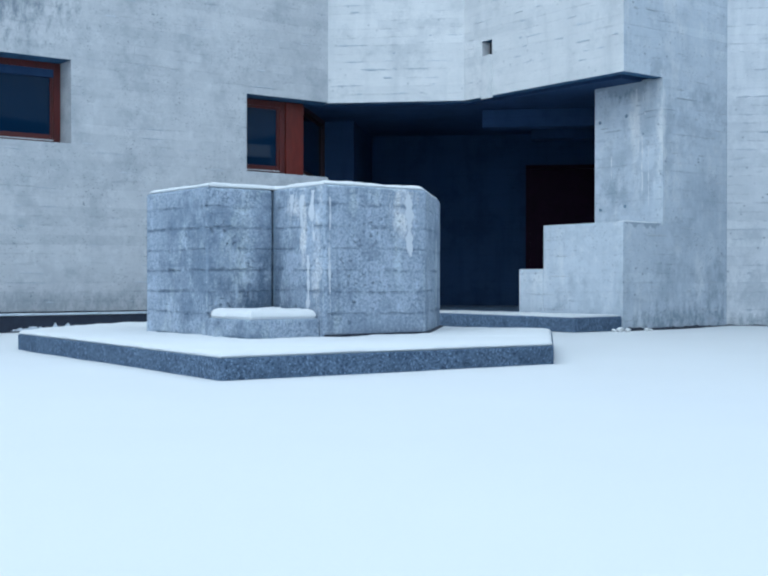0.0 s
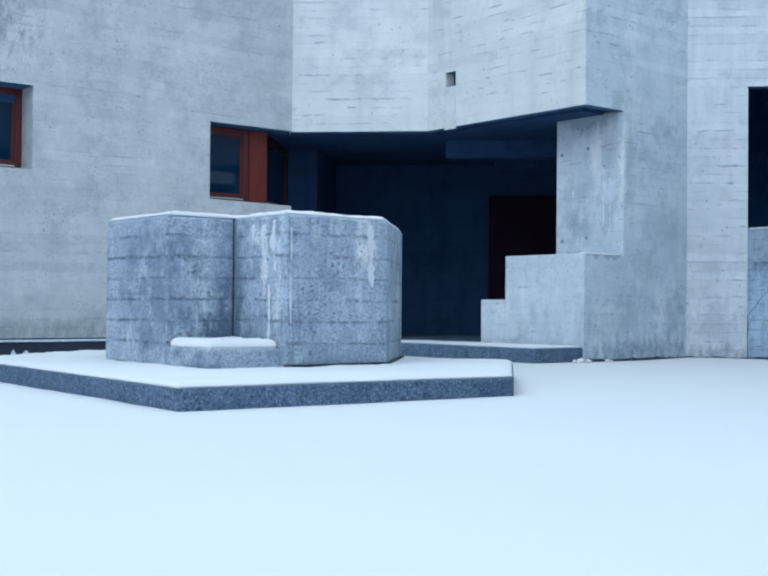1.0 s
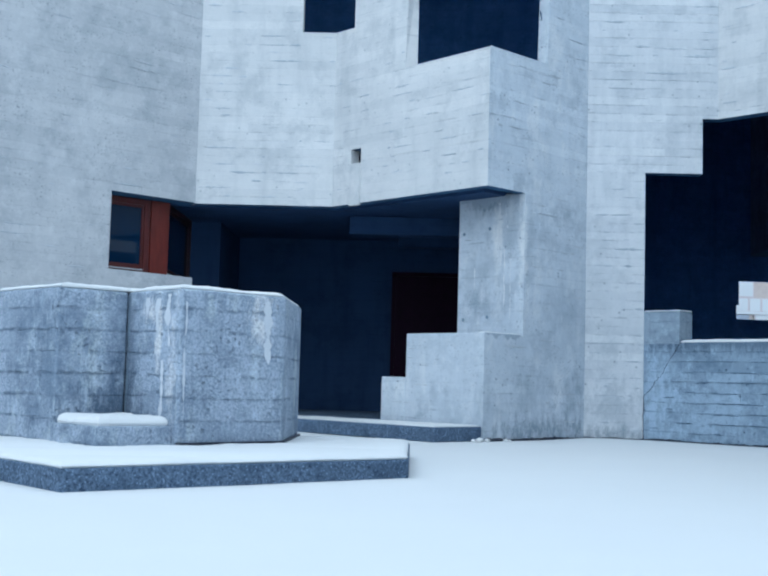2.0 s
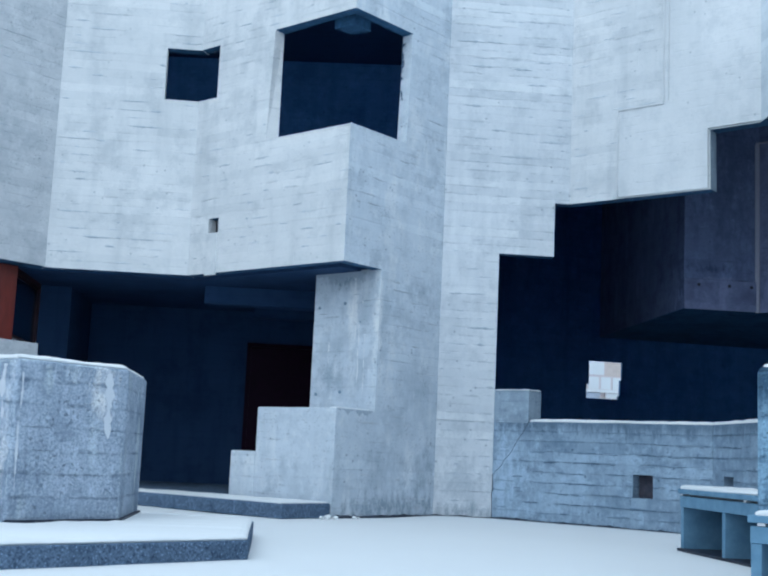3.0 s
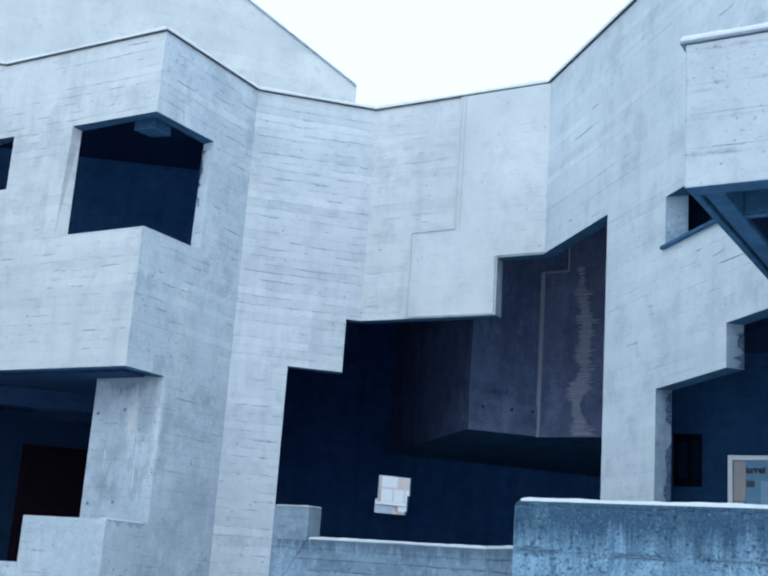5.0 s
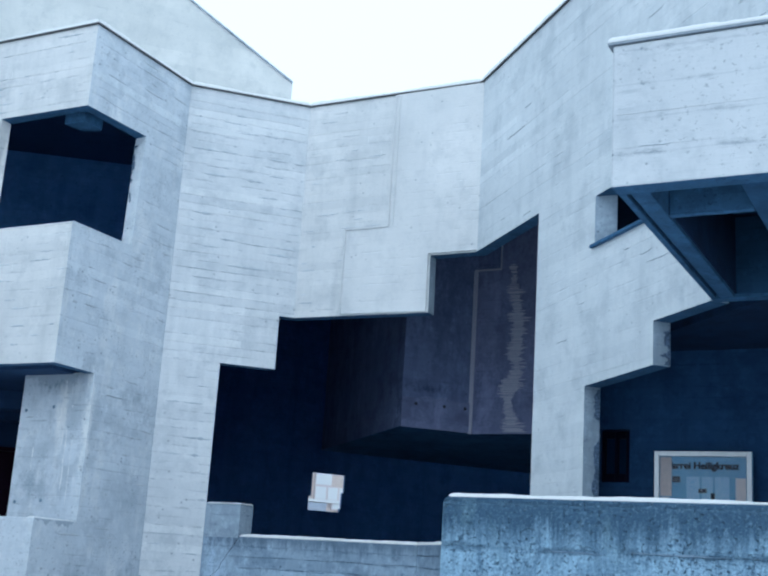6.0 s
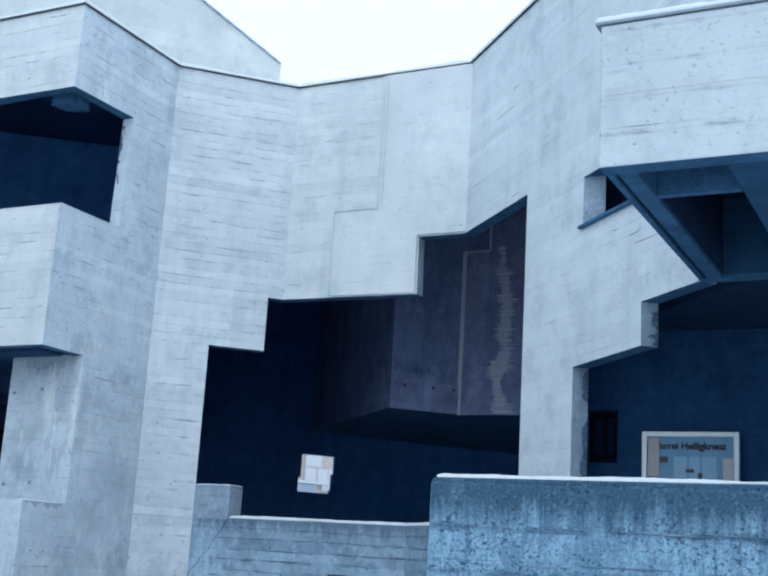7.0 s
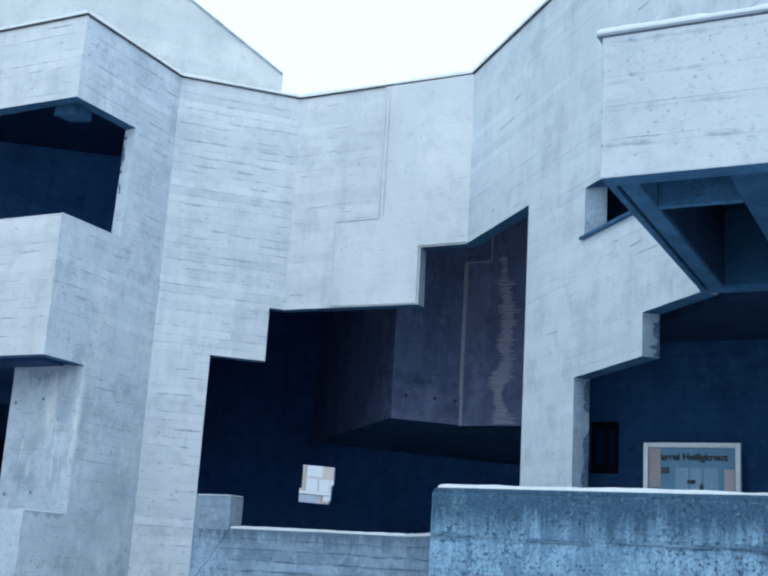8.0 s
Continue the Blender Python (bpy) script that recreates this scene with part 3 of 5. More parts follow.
def lime_run(parent, p0, d, out, s, z, length, width, seed, material, label="pale lime run down the concrete"):
    """A narrow run of lime: its width swells and breaks on the way down."""
    bm = bmesh.new()
    k = max(10, int(length / 0.015))
    prev = None
    for i in range(k + 1):
        u = i / k
        w = width * max(0.06, 0.5 + 0.9 * noise.noise(Vector((seed, u * length * 9, 1))) + 0.5 * noise.noise(Vector((seed, u * length * 31, 4)))) * min(1, 6 * (1 - u) + 0.1)
        c = s + width * 0.9 * noise.noise(Vector((seed + 9, u * length * 4, 0)))
        a, b = p0 + d * (c - w) + out * 0.003, p0 + d * (c + w) + out * 0.003
        cur = [bm.verts.new((a.x, a.y, z - length * u)), bm.verts.new((b.x, b.y, z - length * u))]
        if prev:
            bm.faces.new((prev[0], prev[1], cur[1], cur[0]))
        prev = cur
    return tagged(part("lime_run", bm, material, parent), label, kind="stuff")


# ---- ground: one sheet of snow to the horizon ----
def ground():
    bm = bmesh.new()
    xs = sorted(set([-900, -300, -100, -40, -20] + [i * 0.25 for i in range(-48, 57)] + [20, 40, 100, 300, 900]))
    ys = sorted(set([-900, -300, -100, -40, -15] + [i * 0.25 for i in range(-16, 72)] + [24, 30, 40, 100, 300, 900]))

    def height(x, y):
        if not (-12 <= x <= 14 and -4 <= y <= 18):
            return 0.0
        h = 0.010 * noise.noise(Vector((x * 0.45, y * 0.45, 0))) + 0.004 * noise.noise(Vector((x * 2.0, y * 2.0, 3)))
        near = max(0.0, 1 - abs((x - 6.4) * 0.8 + (y - 12.6) * 0.6) / 1.2) * (1 if x > 4.6 else max(0, x - 3.6))
        return h + 0.02 * near
    grid = [[bm.verts.new((x, y, height(x, y))) for x in xs] for y in ys]
    for j in range(len(ys) - 1):
        for i in range(len(xs) - 1):
            bm.faces.new((grid[j][i], grid[j][i + 1], grid[j + 1][i + 1], grid[j + 1][i]))
    for f in bm.faces:
        f.smooth = True
    ob = mesh_ob("ground", bm, SNOW)
    tagged(ob, "smooth fresh snow covering the courtyard ground", "snow", kind="structure")


ground()

# ---- facade ----
LINE = [L0, FL, FM, BB, J, RC, RE, RW]
BACK = offset_line(LINE, 0.35)


def along(i):
    return (LINE[i + 1] - LINE[i]).length


def rect(s0, s1, z0, z1, *splay):
    if splay:
        a, b, c, d = splay
        return [(s0, z0, s0 + a, z0 + c), (s1, z0, s1 - b, z0 + c), (s1, z1, s1 - b, z1 - d), (s0, z1, s0 + a, z1 - d)]
    return [(s0, z0), (s1, z0), (s1, z1), (s0, z1)]


def shade_underside(ob):
    """Downward faces get the darker soffit concrete, their shade put into the colour."""
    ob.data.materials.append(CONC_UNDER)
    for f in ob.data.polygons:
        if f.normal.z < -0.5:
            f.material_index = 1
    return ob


def seg(name, i, outline, holes=(), label="", material=None, t=0.18):
    back = offset_line(LINE, t)
    ob = shade_underside(wall(name, LINE[i], LINE[i + 1], back[i], back[i + 1], outline, holes, material, label, t))
    proud, cover, density, size = RELIEF[i]
    board_relief(ob, LINE[i], LINE[i + 1], outline, holes, material or CONC, 0.115, proud, cover, 20 + i)
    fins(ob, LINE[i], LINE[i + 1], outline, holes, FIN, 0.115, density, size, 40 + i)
    return ob


# how strongly each wall shows its boards: depth, share of proud boards, fins, their size
RELIEF = {0: (0.002, 0.3, 0.3, 0.008), 1: (0.003, 0.45, 0.75, 0.014), 2: (0.003, 0.45, 0.65, 0.013), 3: (0.003, 0.4, 0.6, 0.013),
          4: (0.0035, 0.5, 1.1, 0.016), 5: (0.003, 0.45, 0.8, 0.013), 6: (0.0025, 0.35, 0.10, 0.008)}


n0 = along(0)
seg("wall_left", 0, [(0, 0.22), (n0 - 0.02, 0.22), (n0, 2.06), (n0 - 1.33, 2.08), (n0 - 1.33, 3.12), (n0, 3.12), (n0, ROOF), (0, ROOF)],
    [rect(n0 - 5.05, n0 - 3.80, 2.27, 3.29)], "pale grey mottled concrete wall with two deep windows", CONC_PLAIN, 0.48)
n1 = along(1)
seg("wall_recess_front", 1, [(0, SOFFIT), (n1, SOFFIT), (n1, 5.60), (n1 - 0.49, 5.60), (n1 - 0.49, 6.35), (n1, 6.35), (n1, ROOF), (0, ROOF)], (),
    "pale board-marked concrete wall over the open recess")
n2 = along(2)
seg("wall_bay_west", 2, [(0, SOFFIT), (n2, SOFFIT), (n2, 4.85), (1.40, 4.85, 1.48, 4.85), (1.46, 6.36, 1.48, 6.34), (n2, 6.36), (n2, ROOF), (0, ROOF), (0, 6.36), (0.37, 6.36), (0.37, 5.60), (0, 5.60)],
    [rect(0.37, 0.57, 3.67, 3.87)], "pale board-marked concrete bay wall with a corner opening", t=0.15)
n3 = along(3)
seg("wall_bay_east", 3, [(0, 0), (n3, 0), (n3, ROOF), (0, ROOF), (0, 6.36), (1.16, 6.38, 1.14, 6.36), (1.12, 4.86, 1.10, 4.86), (0, 4.86), (0, SOFFIT), (0.72, SOFFIT), (0.72, SILL), (0, SILL)], (),
    "board-marked concrete bay wall, water-stained at its foot", CONC_LOW, 0.15)
n4 = along(4)
seg("wall_pier", 4, [(0, 0), (0.78, 0), (0.78, 3.57), (1.54, 3.57), (1.54, 4.32), (n4, 4.32), (n4, ROOF), (0, ROOF)], (),
    "pale board-marked concrete pier beside the stepped opening", CONC_PIER)
n5 = along(5)
seg("wall_stepped", 5, [(0, 4.32), (2.06, 4.30), (2.05, 5.08), (n5, 5.08), (n5, ROOF), (0, ROOF)], (),
    "pale board-marked concrete wall with a stair-shaped lower edge")
n6 = along(6)
seg("wall_right", 6, [(0, 5.08), (1.89, 5.08), (1.89, 0), (3.10, 0), (3.10, 2.90), (4.42, 2.92), (4.42, 3.33), (5.34, 3.33), (5.34, 4.22), (n6, 4.22), (n6, ROOF), (0, ROOF)],
    [rect(3.26, 5.0, 4.36, 4.88, 0.14, 0.0, 0.0, 0.0)], "bluish pale concrete wall with a stepped passage opening", CONC_RIGHT)

# jambs of the stepped openings take greyer concrete, shade put into the colour
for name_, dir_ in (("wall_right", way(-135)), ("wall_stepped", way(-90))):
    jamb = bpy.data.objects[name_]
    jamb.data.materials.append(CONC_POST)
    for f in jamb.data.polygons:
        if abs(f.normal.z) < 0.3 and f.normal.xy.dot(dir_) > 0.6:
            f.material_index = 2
# raised formwork panel on the stepped wall
d5 = (RE - RC).normalized()
out5 = Vector((d5.y, -d5.x))
pf0, pf1 = RC + out5 * 0.035, RE + out5 * 0.035
panel = wall("wall_panel", pf0, pf1, RC, RE, [(0.76, 4.33), (2.035, 4.315), (2.03, 5.10), (n5 + 0.05, 5.10), (n5 + 0.05, ROOF - 0.01), (1.42, ROOF - 0.01), (1.42, 5.54), (0.76, 5.54)], (), CONC_PANEL,
             "raised smooth concrete panel with a stepped edge", 0.033)

# slim ridges left by the formwork along the stepped joint
rg = RC + out5 * 0.035
for s0, s1, z0, z1 in ((1.395, 1.42, 5.515, ROOF - 0.02), (0.735, 1.395, 5.515, 5.54), (0.735, 0.76, 4.335, 5.515), (1.47, 1.485, 5.56, ROOF - 0.02)):
    ob = mesh_ob("formwork_ridge", strip(rg + d5 * s0, rg + d5 * s1, 0.016, z0, z1, side=-1), CONC_PANEL)
    tagged(bevel(ob, 0.005, 1), "slim concrete ridge along the formwork joint", "ridge", "formwork ridges", kind="structure")

# pillar, stepped block, plinth
pc = BB + way(0) * 0.72
pil = mesh_ob("pillar", prism([pc + way(0) * 0.02, pc + way(90) * 1.15 + way(0) * 0.02, pc + way(90) * 1.15 + way(0) * 0.5, pc + way(0) * 0.5 + way(90) * 0.4], 0.0, SOFFIT + 0.02), CONC_LOW)
tagged(bevel(pil), "water-stained concrete pillar under the bay", "pillar", kind="structure")
pf = pc + way(0) * 0.02
drip_edge("damp_streak", pil, pf, way(90), way(180), 0.16, 1.13, SOFFIT - 0.004, 0.16, 2.3, DAMP, "dark damp streaks under the soffit", 10.0)
for s_, z_, l_, w_, k_ in ((0.44, 3.02, 0.62, 0.022, 1.2), (0.40, 2.70, 0.5, 0.016, 3.3), (0.30, 2.95, 0.30, 0.03, 4.1), (0.34, 2.42, 0.75, 0.018, 7.7), (0.24, 2.3, 0.8, 0.010, 9.2), (0.85, 2.2, 0.3, 0.018, 5.9)):
    lime_run(pil, pf, way(90), way(180), s_, z_, l_, w_, k_, LIME)
pcc = BB + way(0) * 0.72
patch = mesh_ob("repair_patch", prism([pcc + way(180) * 0.008 + way(-90) * 0.007, pcc + way(0) * 0.26 + way(-90) * 0.007, pcc + way(0) * 0.26 + way(90) * 0.02, pcc + way(0) * 0.03 + way(90) * 0.02, pcc + way(0) * 0.03 + way(90) * 0.30, pcc + way(180) * 0.008 + way(90) * 0.30], 2.72, SOFFIT - 0.006), CONC_LOW)
tagged(bevel(patch, 0.006), "smooth pale mortar patch at the pillar's head", "patch", kind="structure")
# dark discs on the face stand for the shade inside tie holes
for s_, z_ in ((1.05, 2.66), (0.60, 2.70), (1.04, 1.52), (0.62, 1.55)):
    bm = bmesh.new()
    bmesh.ops.create_cone(bm, cap_ends=True, segments=14, radius1=0.022, radius2=0.020, depth=0.012, matrix=Matrix.Translation((*(pf + way(90) * s_), z_)) @ Matrix.Rotation(radians(A), 4, "Z") @ Matrix.Rotation(radians(90), 4, "Y"))
    tagged(part("tie_hole", bm, FIN_DARK, pil), "small dark disc standing for a shaded formwork tie hole")
pl_out = [(0.16, 1.31), (1.14, 1.31), (1.14, SOFFIT), (0.16, SOFFIT)]
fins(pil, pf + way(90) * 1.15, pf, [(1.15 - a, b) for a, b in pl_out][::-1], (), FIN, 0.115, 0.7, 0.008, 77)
blk = bmesh.new()
w = way(90)
for s0, s1, zt in ((0.004, 1.35, SILL + 0.02), (1.35, 1.80, 0.75)):
    prism([BB + w * s0, BB + w * s0 + way(0) * 0.70, BB + w * s1 + way(0) * 0.70, BB + w * s1][::-1], 0.0, zt, blk)
ob = mesh_ob("stepped_parapet", blk, CONC_LOW)
tagged(bevel(ob), "pale concrete parapet stepping down beside the recess", "parapet", kind="structure")
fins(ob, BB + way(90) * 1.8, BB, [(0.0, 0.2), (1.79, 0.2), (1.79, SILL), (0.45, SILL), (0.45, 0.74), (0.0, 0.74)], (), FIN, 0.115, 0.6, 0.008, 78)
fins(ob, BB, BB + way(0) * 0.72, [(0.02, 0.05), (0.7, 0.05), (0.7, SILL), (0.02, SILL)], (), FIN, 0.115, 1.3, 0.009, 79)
drip_edge("damp_streak", ob, BB, way(0), way(-90), 0.01, 0.70, SILL + 0.018, 0.10, 8.2, DAMP, "dark damp drips under the parapet's snow", 22.0)
PLC = BB + way(-180) * 0.86 + way(90) * -0.02
ob = mesh_ob("plinth", prism([BB + way(90) * 0.02, PLC, PLC + way(90) * 6.5, PLC + way(90) * 6.5 + way(0) * 8, BB + way(0) * 7 + way(90) * 2, BB + way(90) * 2], 0.0, 0.17), CONC_SLAB)
tagged(bevel(ob), "low dark concrete step in front of the recess", "step", kind="structure")
snow_strip("snow_on_plinth", [BB + way(90) * 0.05 + way(180) * 0.02, PLC + way(90) * 0.03 + way(0) * 0.02, PLC + way(90) * 3.4 + way(0) * 0.02, PLC + way(90) * 3.2 + way(0) * 0.50, BB + way(90) * 1.9 + way(180) * 0.10], 0.17, 0.02)
snow_strip("snow_on_block", [BB + way(90) * 0.02, BB + way(0) * 0.70 + way(90) * 0.02, BB + way(0) * 0.70 + way(90) * 0.12, BB + way(90) * 0.12], SILL, 0.03)

# low parapet of the big opening
Q0 = J + way(-45) * 0.775
PV = Q0 + way(-90) * 3.10
PE = PV + way(-135) * 5.5
wl_in = offset_line([Q0, PV, PE], 0.28)
ql, pl = (PV - Q0).length, (PE - PV).length
par = wall("parapet", Q0, PV, Q0 + way(0) * 0.28, wl_in[1], [(0.004, -0.05), (ql, -0.05), (ql, SILL), (0.004, SILL)], [rect(2.07, 2.34, 0.39, 0.67)], CONC_PARAPET, "low stained concrete parapet with a square niche", 0.28)
par2 = wall("parapet", PV, PE, wl_in[1], wl_in[2], [(0, -0.05), (pl, -0.05), (pl, SILL), (0, SILL)], [rect(0.33, 0.62, 0.42, 0.70)], CONC_PARAPET, "low concrete parapet with a square niche", 0.28)
# niche backs are coloured dark to carry the shade of the recess
for c0, dd, nn in ((Q0 + way(-90) * 2.0, way(-90), way(0)), (PV + way(-135) * 0.27, way(-135), way(-45))):
    ob = mesh_ob("niche_back", strip(c0 + nn * 0.17, c0 + nn * 0.17 + dd * 0.41, 0.03, 0.35, 0.75), NICHE_TONE)
    tagged(ob, "dark-toned back of the square niche", "niche", kind="structure")
for ob, a_, b_, o_, h_, k_ in ((par, Q0, PV, [(0.5, 0.0), (ql, 0.0), (ql, SILL), (0.5, SILL)], [rect(2.05, 2.36, 0.37, 0.69)], 3), (par2, PV, PE, [(0, 0.0), (pl, 0.0), (pl, SILL), (0, SILL)], [rect(0.31, 0.64, 0.40, 0.72)], 5)):
    board_relief(ob, a_, b_, o_, h_, CONC_PARAPET, 0.129, 0.006, 0.6, k_, (1.0, 2.4), "formwork boards printed into the parapet concrete")
    fins(ob, a_, b_, o_, h_, FIN_DARK, 0.129, 2.2, 0.012, k_ + 60, (0.1, 0.8), 0.010)
fins(par, Q0, PV, [(0.05, 0.05), (0.5, 0.05), (0.5, 1.2), (0.05, 1.2)], (), FIN_DARK, 0.129, 1.5, 0.010, 66)
snow_strip("snow_on_parapet", [Q0 + way(-90) * 0.565, PV, wl_in[1], Q0 + way(0) * 0.28 + way(-90) * 0.565], SILL, 0.035)
snow_strip("snow_on_parapet", [PV, PE, wl_in[2], wl_in[1]], SILL, 0.035)
stub = wall("parapet_post", Q0 - way(0) * 0.005, Q0 - way(0) * 0.005 + way(-90) * 0.55, Q0 + way(0) * 0.30, Q0 + way(0) * 0.30 + way(-90) * 0.55,
            [(0.003, 1.27), (0.55, 1.27), (0.55, 1.70), (0.003, 1.70)], (), CONC_POST, "short concrete post at the end of the parapet", 0.30)
tagged(bevel(stub, 0.008), "short concrete post at the end of the parapet", "post", kind="structure")
snow_strip("snow_on_post", [Q0 + way(-90) * 0.01, Q0 + way(-90) * 0.55, Q0 + way(-90) * 0.55 + way(0) * 0.30, Q0 + way(0) * 0.30], 1.70, 0.02)

# band under the small square hole, damp and shade line at the wall's foot, crack, snow crumbs
q_ = FM + way(-90) * 0.36
ob = mesh_ob("pilaster_band", strip(q_ + way(180) * 0.018, q_ + way(180) * 0.018 + way(-90) * 0.22, 0.03, SOFFIT - 0.03, 3.66), CONC)
tagged(bevel(ob, 0.006), "slim raised concrete band under the square hole", "band", kind="structure")


def damp_shade_line(a, b, seed):
    """A ragged dark line at a wall's foot for damp and the melt gap's shade, a few centimetres high, standing just
    proud of the wall.
    """
    bm = bmesh.new()
    d = (b - a).normalized()
    nrm = Vector((d.y, -d.x))
    k = int((b - a).length / 0.05)
    prev = None
    for i in range(k + 1):
        p = a + d * ((b - a).length * i / k)
        hgt = 0.026 + 0.014 * noise.noise(Vector((i * 0.13, seed, 0))) + 0.016 * noise.noise(Vector((i * 0.8, seed, 4)))
        o = p + nrm * 0.05
        f = p + nrm * 0.006
        cur = [bm.verts.new((o.x, o.y, -0.02)), bm.verts.new((o.x, o.y, 0.016)), bm.verts.new((f.x, f.y, max(0.02, hgt)))]
        if prev:
            bm.faces.new((prev[0], cur[0], cur[1], prev[1]))
            bm.faces.new((prev[1], cur[1], cur[2], prev[2]))
        prev = cur
    tagged(mesh_ob("wet_edge", bm, NEAR_BLACK), "ragged dark line for damp and gap shade where snow has drawn back from the wall", "damp line", kind="stuff")


# the line's dark colour holds damp and the gap's shade
for k, (a_, b_) in enumerate(((BB, J), (J, Q0), (Q0, PV), (PV, PE))):
    damp_shade_line(a_, b_, k * 3.7)


def crack(pts, width):
    bm = bmesh.new()
    prev = None
    for i, (p, z) in enumerate(pts):
        w_ = width * (0.6 + 0.8 * abs(noise.noise(Vector((i * 1.7, z, 0)))))
        o_ = p + way(180) * 0.0065
        cur = [bm.verts.new((o_.x - way(-90).x * w_, o_.y - way(-90).y * w_, z)), bm.verts.new((o_.x + way(-90).x * w_, o_.y + way(-90).y * w_, z))]
        if prev:
            bm.faces.new((prev[0], prev[1], cur[1], cur[0]))
        prev = cur
    ob = mesh_ob("crack", bm, NEAR_BLACK)
    tagged(ob, "dark crack running down the concrete", "crack", kind="stuff")


cr = []
for i in range(26):
    u_ = i / 25
    s_ = 0.55 * max(0, 1 - u_ / 0.55) ** 0.8 + 0.012 + 0.035 * noise.noise(Vector((i * 0.55, 0, 5))) * min(1, 4 * (1 - u_)) * min(1, 5 * u_)
    cr.append((Q0 + way(-90) * s_, 1.27 * (1 - u_) + 0.02))
crack(cr, 0.006)


def crumb(x, y, r, k):
    bm = bmesh.new()
    bmesh.ops.create_icosphere(bm, subdivisions=2, radius=r)
    for v in bm.verts:
        f_ = 1 + 0.35 * noise.noise(v.co * (2.2 / r) + Vector((k, 0, 0)))
        v.co = Vector((v.co.x * f_, v.co.y * f_, v.co.z * 0.7 * f_)) + Vector((x, y, r * 0.5))
    for f_ in bm.faces:
        f_.smooth = True
    tagged(mesh_ob("snow_lump", bm, SNOW), "small lump of snow at the pillar's foot", "snow", "snow lumps")


for k, (x, y, r) in enumerate(((2.80, 13.70, 0.045), (2.90, 13.74, 0.035), (2.72, 13.66, 0.03), (3.17, 13.95, 0.03), (3.23, 14.0, 0.02))):
    crumb(x, y, r, k)

# roof edge: flashing and snow
inner = offset_line(LINE, 0.40)
outer = offset_line(LINE, -0.03)
for i in range(len(LINE) - 1):
    ob = mesh_ob("roof_flashing", prism([outer[i], outer[i + 1], inner[i + 1], inner[i]], ROOF, ROOF + 0.016), METAL)
    tagged(ob, "thin dark metal roof edge flashing", "flashing", "roof edge flashings", kind="structure")
    snow_strip("snow_on_roof", [outer[i], outer[i + 1], inner[i + 1], inner[i]], ROOF + 0.016, 0.05, "thin snow cap along the roof edge")

# ---- inside: roofs, floors and inner walls, added to keep the rooms dark ----
rear = [RW + Vector((14, 0)), Vector((24, 26)), Vector((-20, 26)), L0 + Vector((-3, 8))]
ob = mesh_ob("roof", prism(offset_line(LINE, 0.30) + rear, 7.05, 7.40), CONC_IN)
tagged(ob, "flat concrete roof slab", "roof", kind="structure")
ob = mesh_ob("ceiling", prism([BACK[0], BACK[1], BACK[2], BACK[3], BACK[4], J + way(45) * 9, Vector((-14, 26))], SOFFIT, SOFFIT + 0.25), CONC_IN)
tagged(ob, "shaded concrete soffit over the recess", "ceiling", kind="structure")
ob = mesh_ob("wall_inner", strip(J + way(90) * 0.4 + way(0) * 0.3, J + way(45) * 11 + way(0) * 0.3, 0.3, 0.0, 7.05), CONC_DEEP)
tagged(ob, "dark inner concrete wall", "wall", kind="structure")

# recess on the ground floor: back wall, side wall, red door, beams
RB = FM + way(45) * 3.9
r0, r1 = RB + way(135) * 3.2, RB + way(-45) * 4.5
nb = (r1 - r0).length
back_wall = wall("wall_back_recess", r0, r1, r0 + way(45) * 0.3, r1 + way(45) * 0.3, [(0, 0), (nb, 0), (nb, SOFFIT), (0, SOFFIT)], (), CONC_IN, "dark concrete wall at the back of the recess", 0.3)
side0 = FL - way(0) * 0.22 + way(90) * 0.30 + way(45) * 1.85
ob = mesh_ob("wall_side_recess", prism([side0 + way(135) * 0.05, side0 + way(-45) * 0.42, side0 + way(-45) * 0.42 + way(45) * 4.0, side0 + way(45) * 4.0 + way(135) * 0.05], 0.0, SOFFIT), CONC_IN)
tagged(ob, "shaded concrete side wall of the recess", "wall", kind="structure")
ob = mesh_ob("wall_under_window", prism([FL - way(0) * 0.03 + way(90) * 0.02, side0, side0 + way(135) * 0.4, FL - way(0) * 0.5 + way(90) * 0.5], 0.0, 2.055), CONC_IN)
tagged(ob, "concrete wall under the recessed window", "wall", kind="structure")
d_at = r0 + way(-45) * 4.06
door = new("door_1")
door.matrix_basis = Matrix.Translation((d_at.x, d_at.y, 0.17))
tagged(door, "closed dark red painted door in the recess", "door", kind="structure")
n_out = way(-135)
part("door_leaf", strip(d_at + n_out * 0.06, d_at + n_out * 0.06 + way(-45) * 1.15, 0.05, 0.18, 2.50, side=1), DOORRED, door)
for o_, s_ in ((-0.07, 0.0), (1.15, 1.22)):
    part("door_frame", strip(d_at + n_out * 0.09 + way(-45) * o_, d_at + n_out * 0.09 + way(-45) * (s_ if o_ > 0 else 0.0), 0.08, 0.18, 2.57), DOORRED, door)
part("door_frame", strip(d_at + n_out * 0.09 - way(-45) * 0.07, d_at + n_out * 0.09 + way(-45) * 1.22, 0.08, 2.505, 2.57), DOORRED, door)
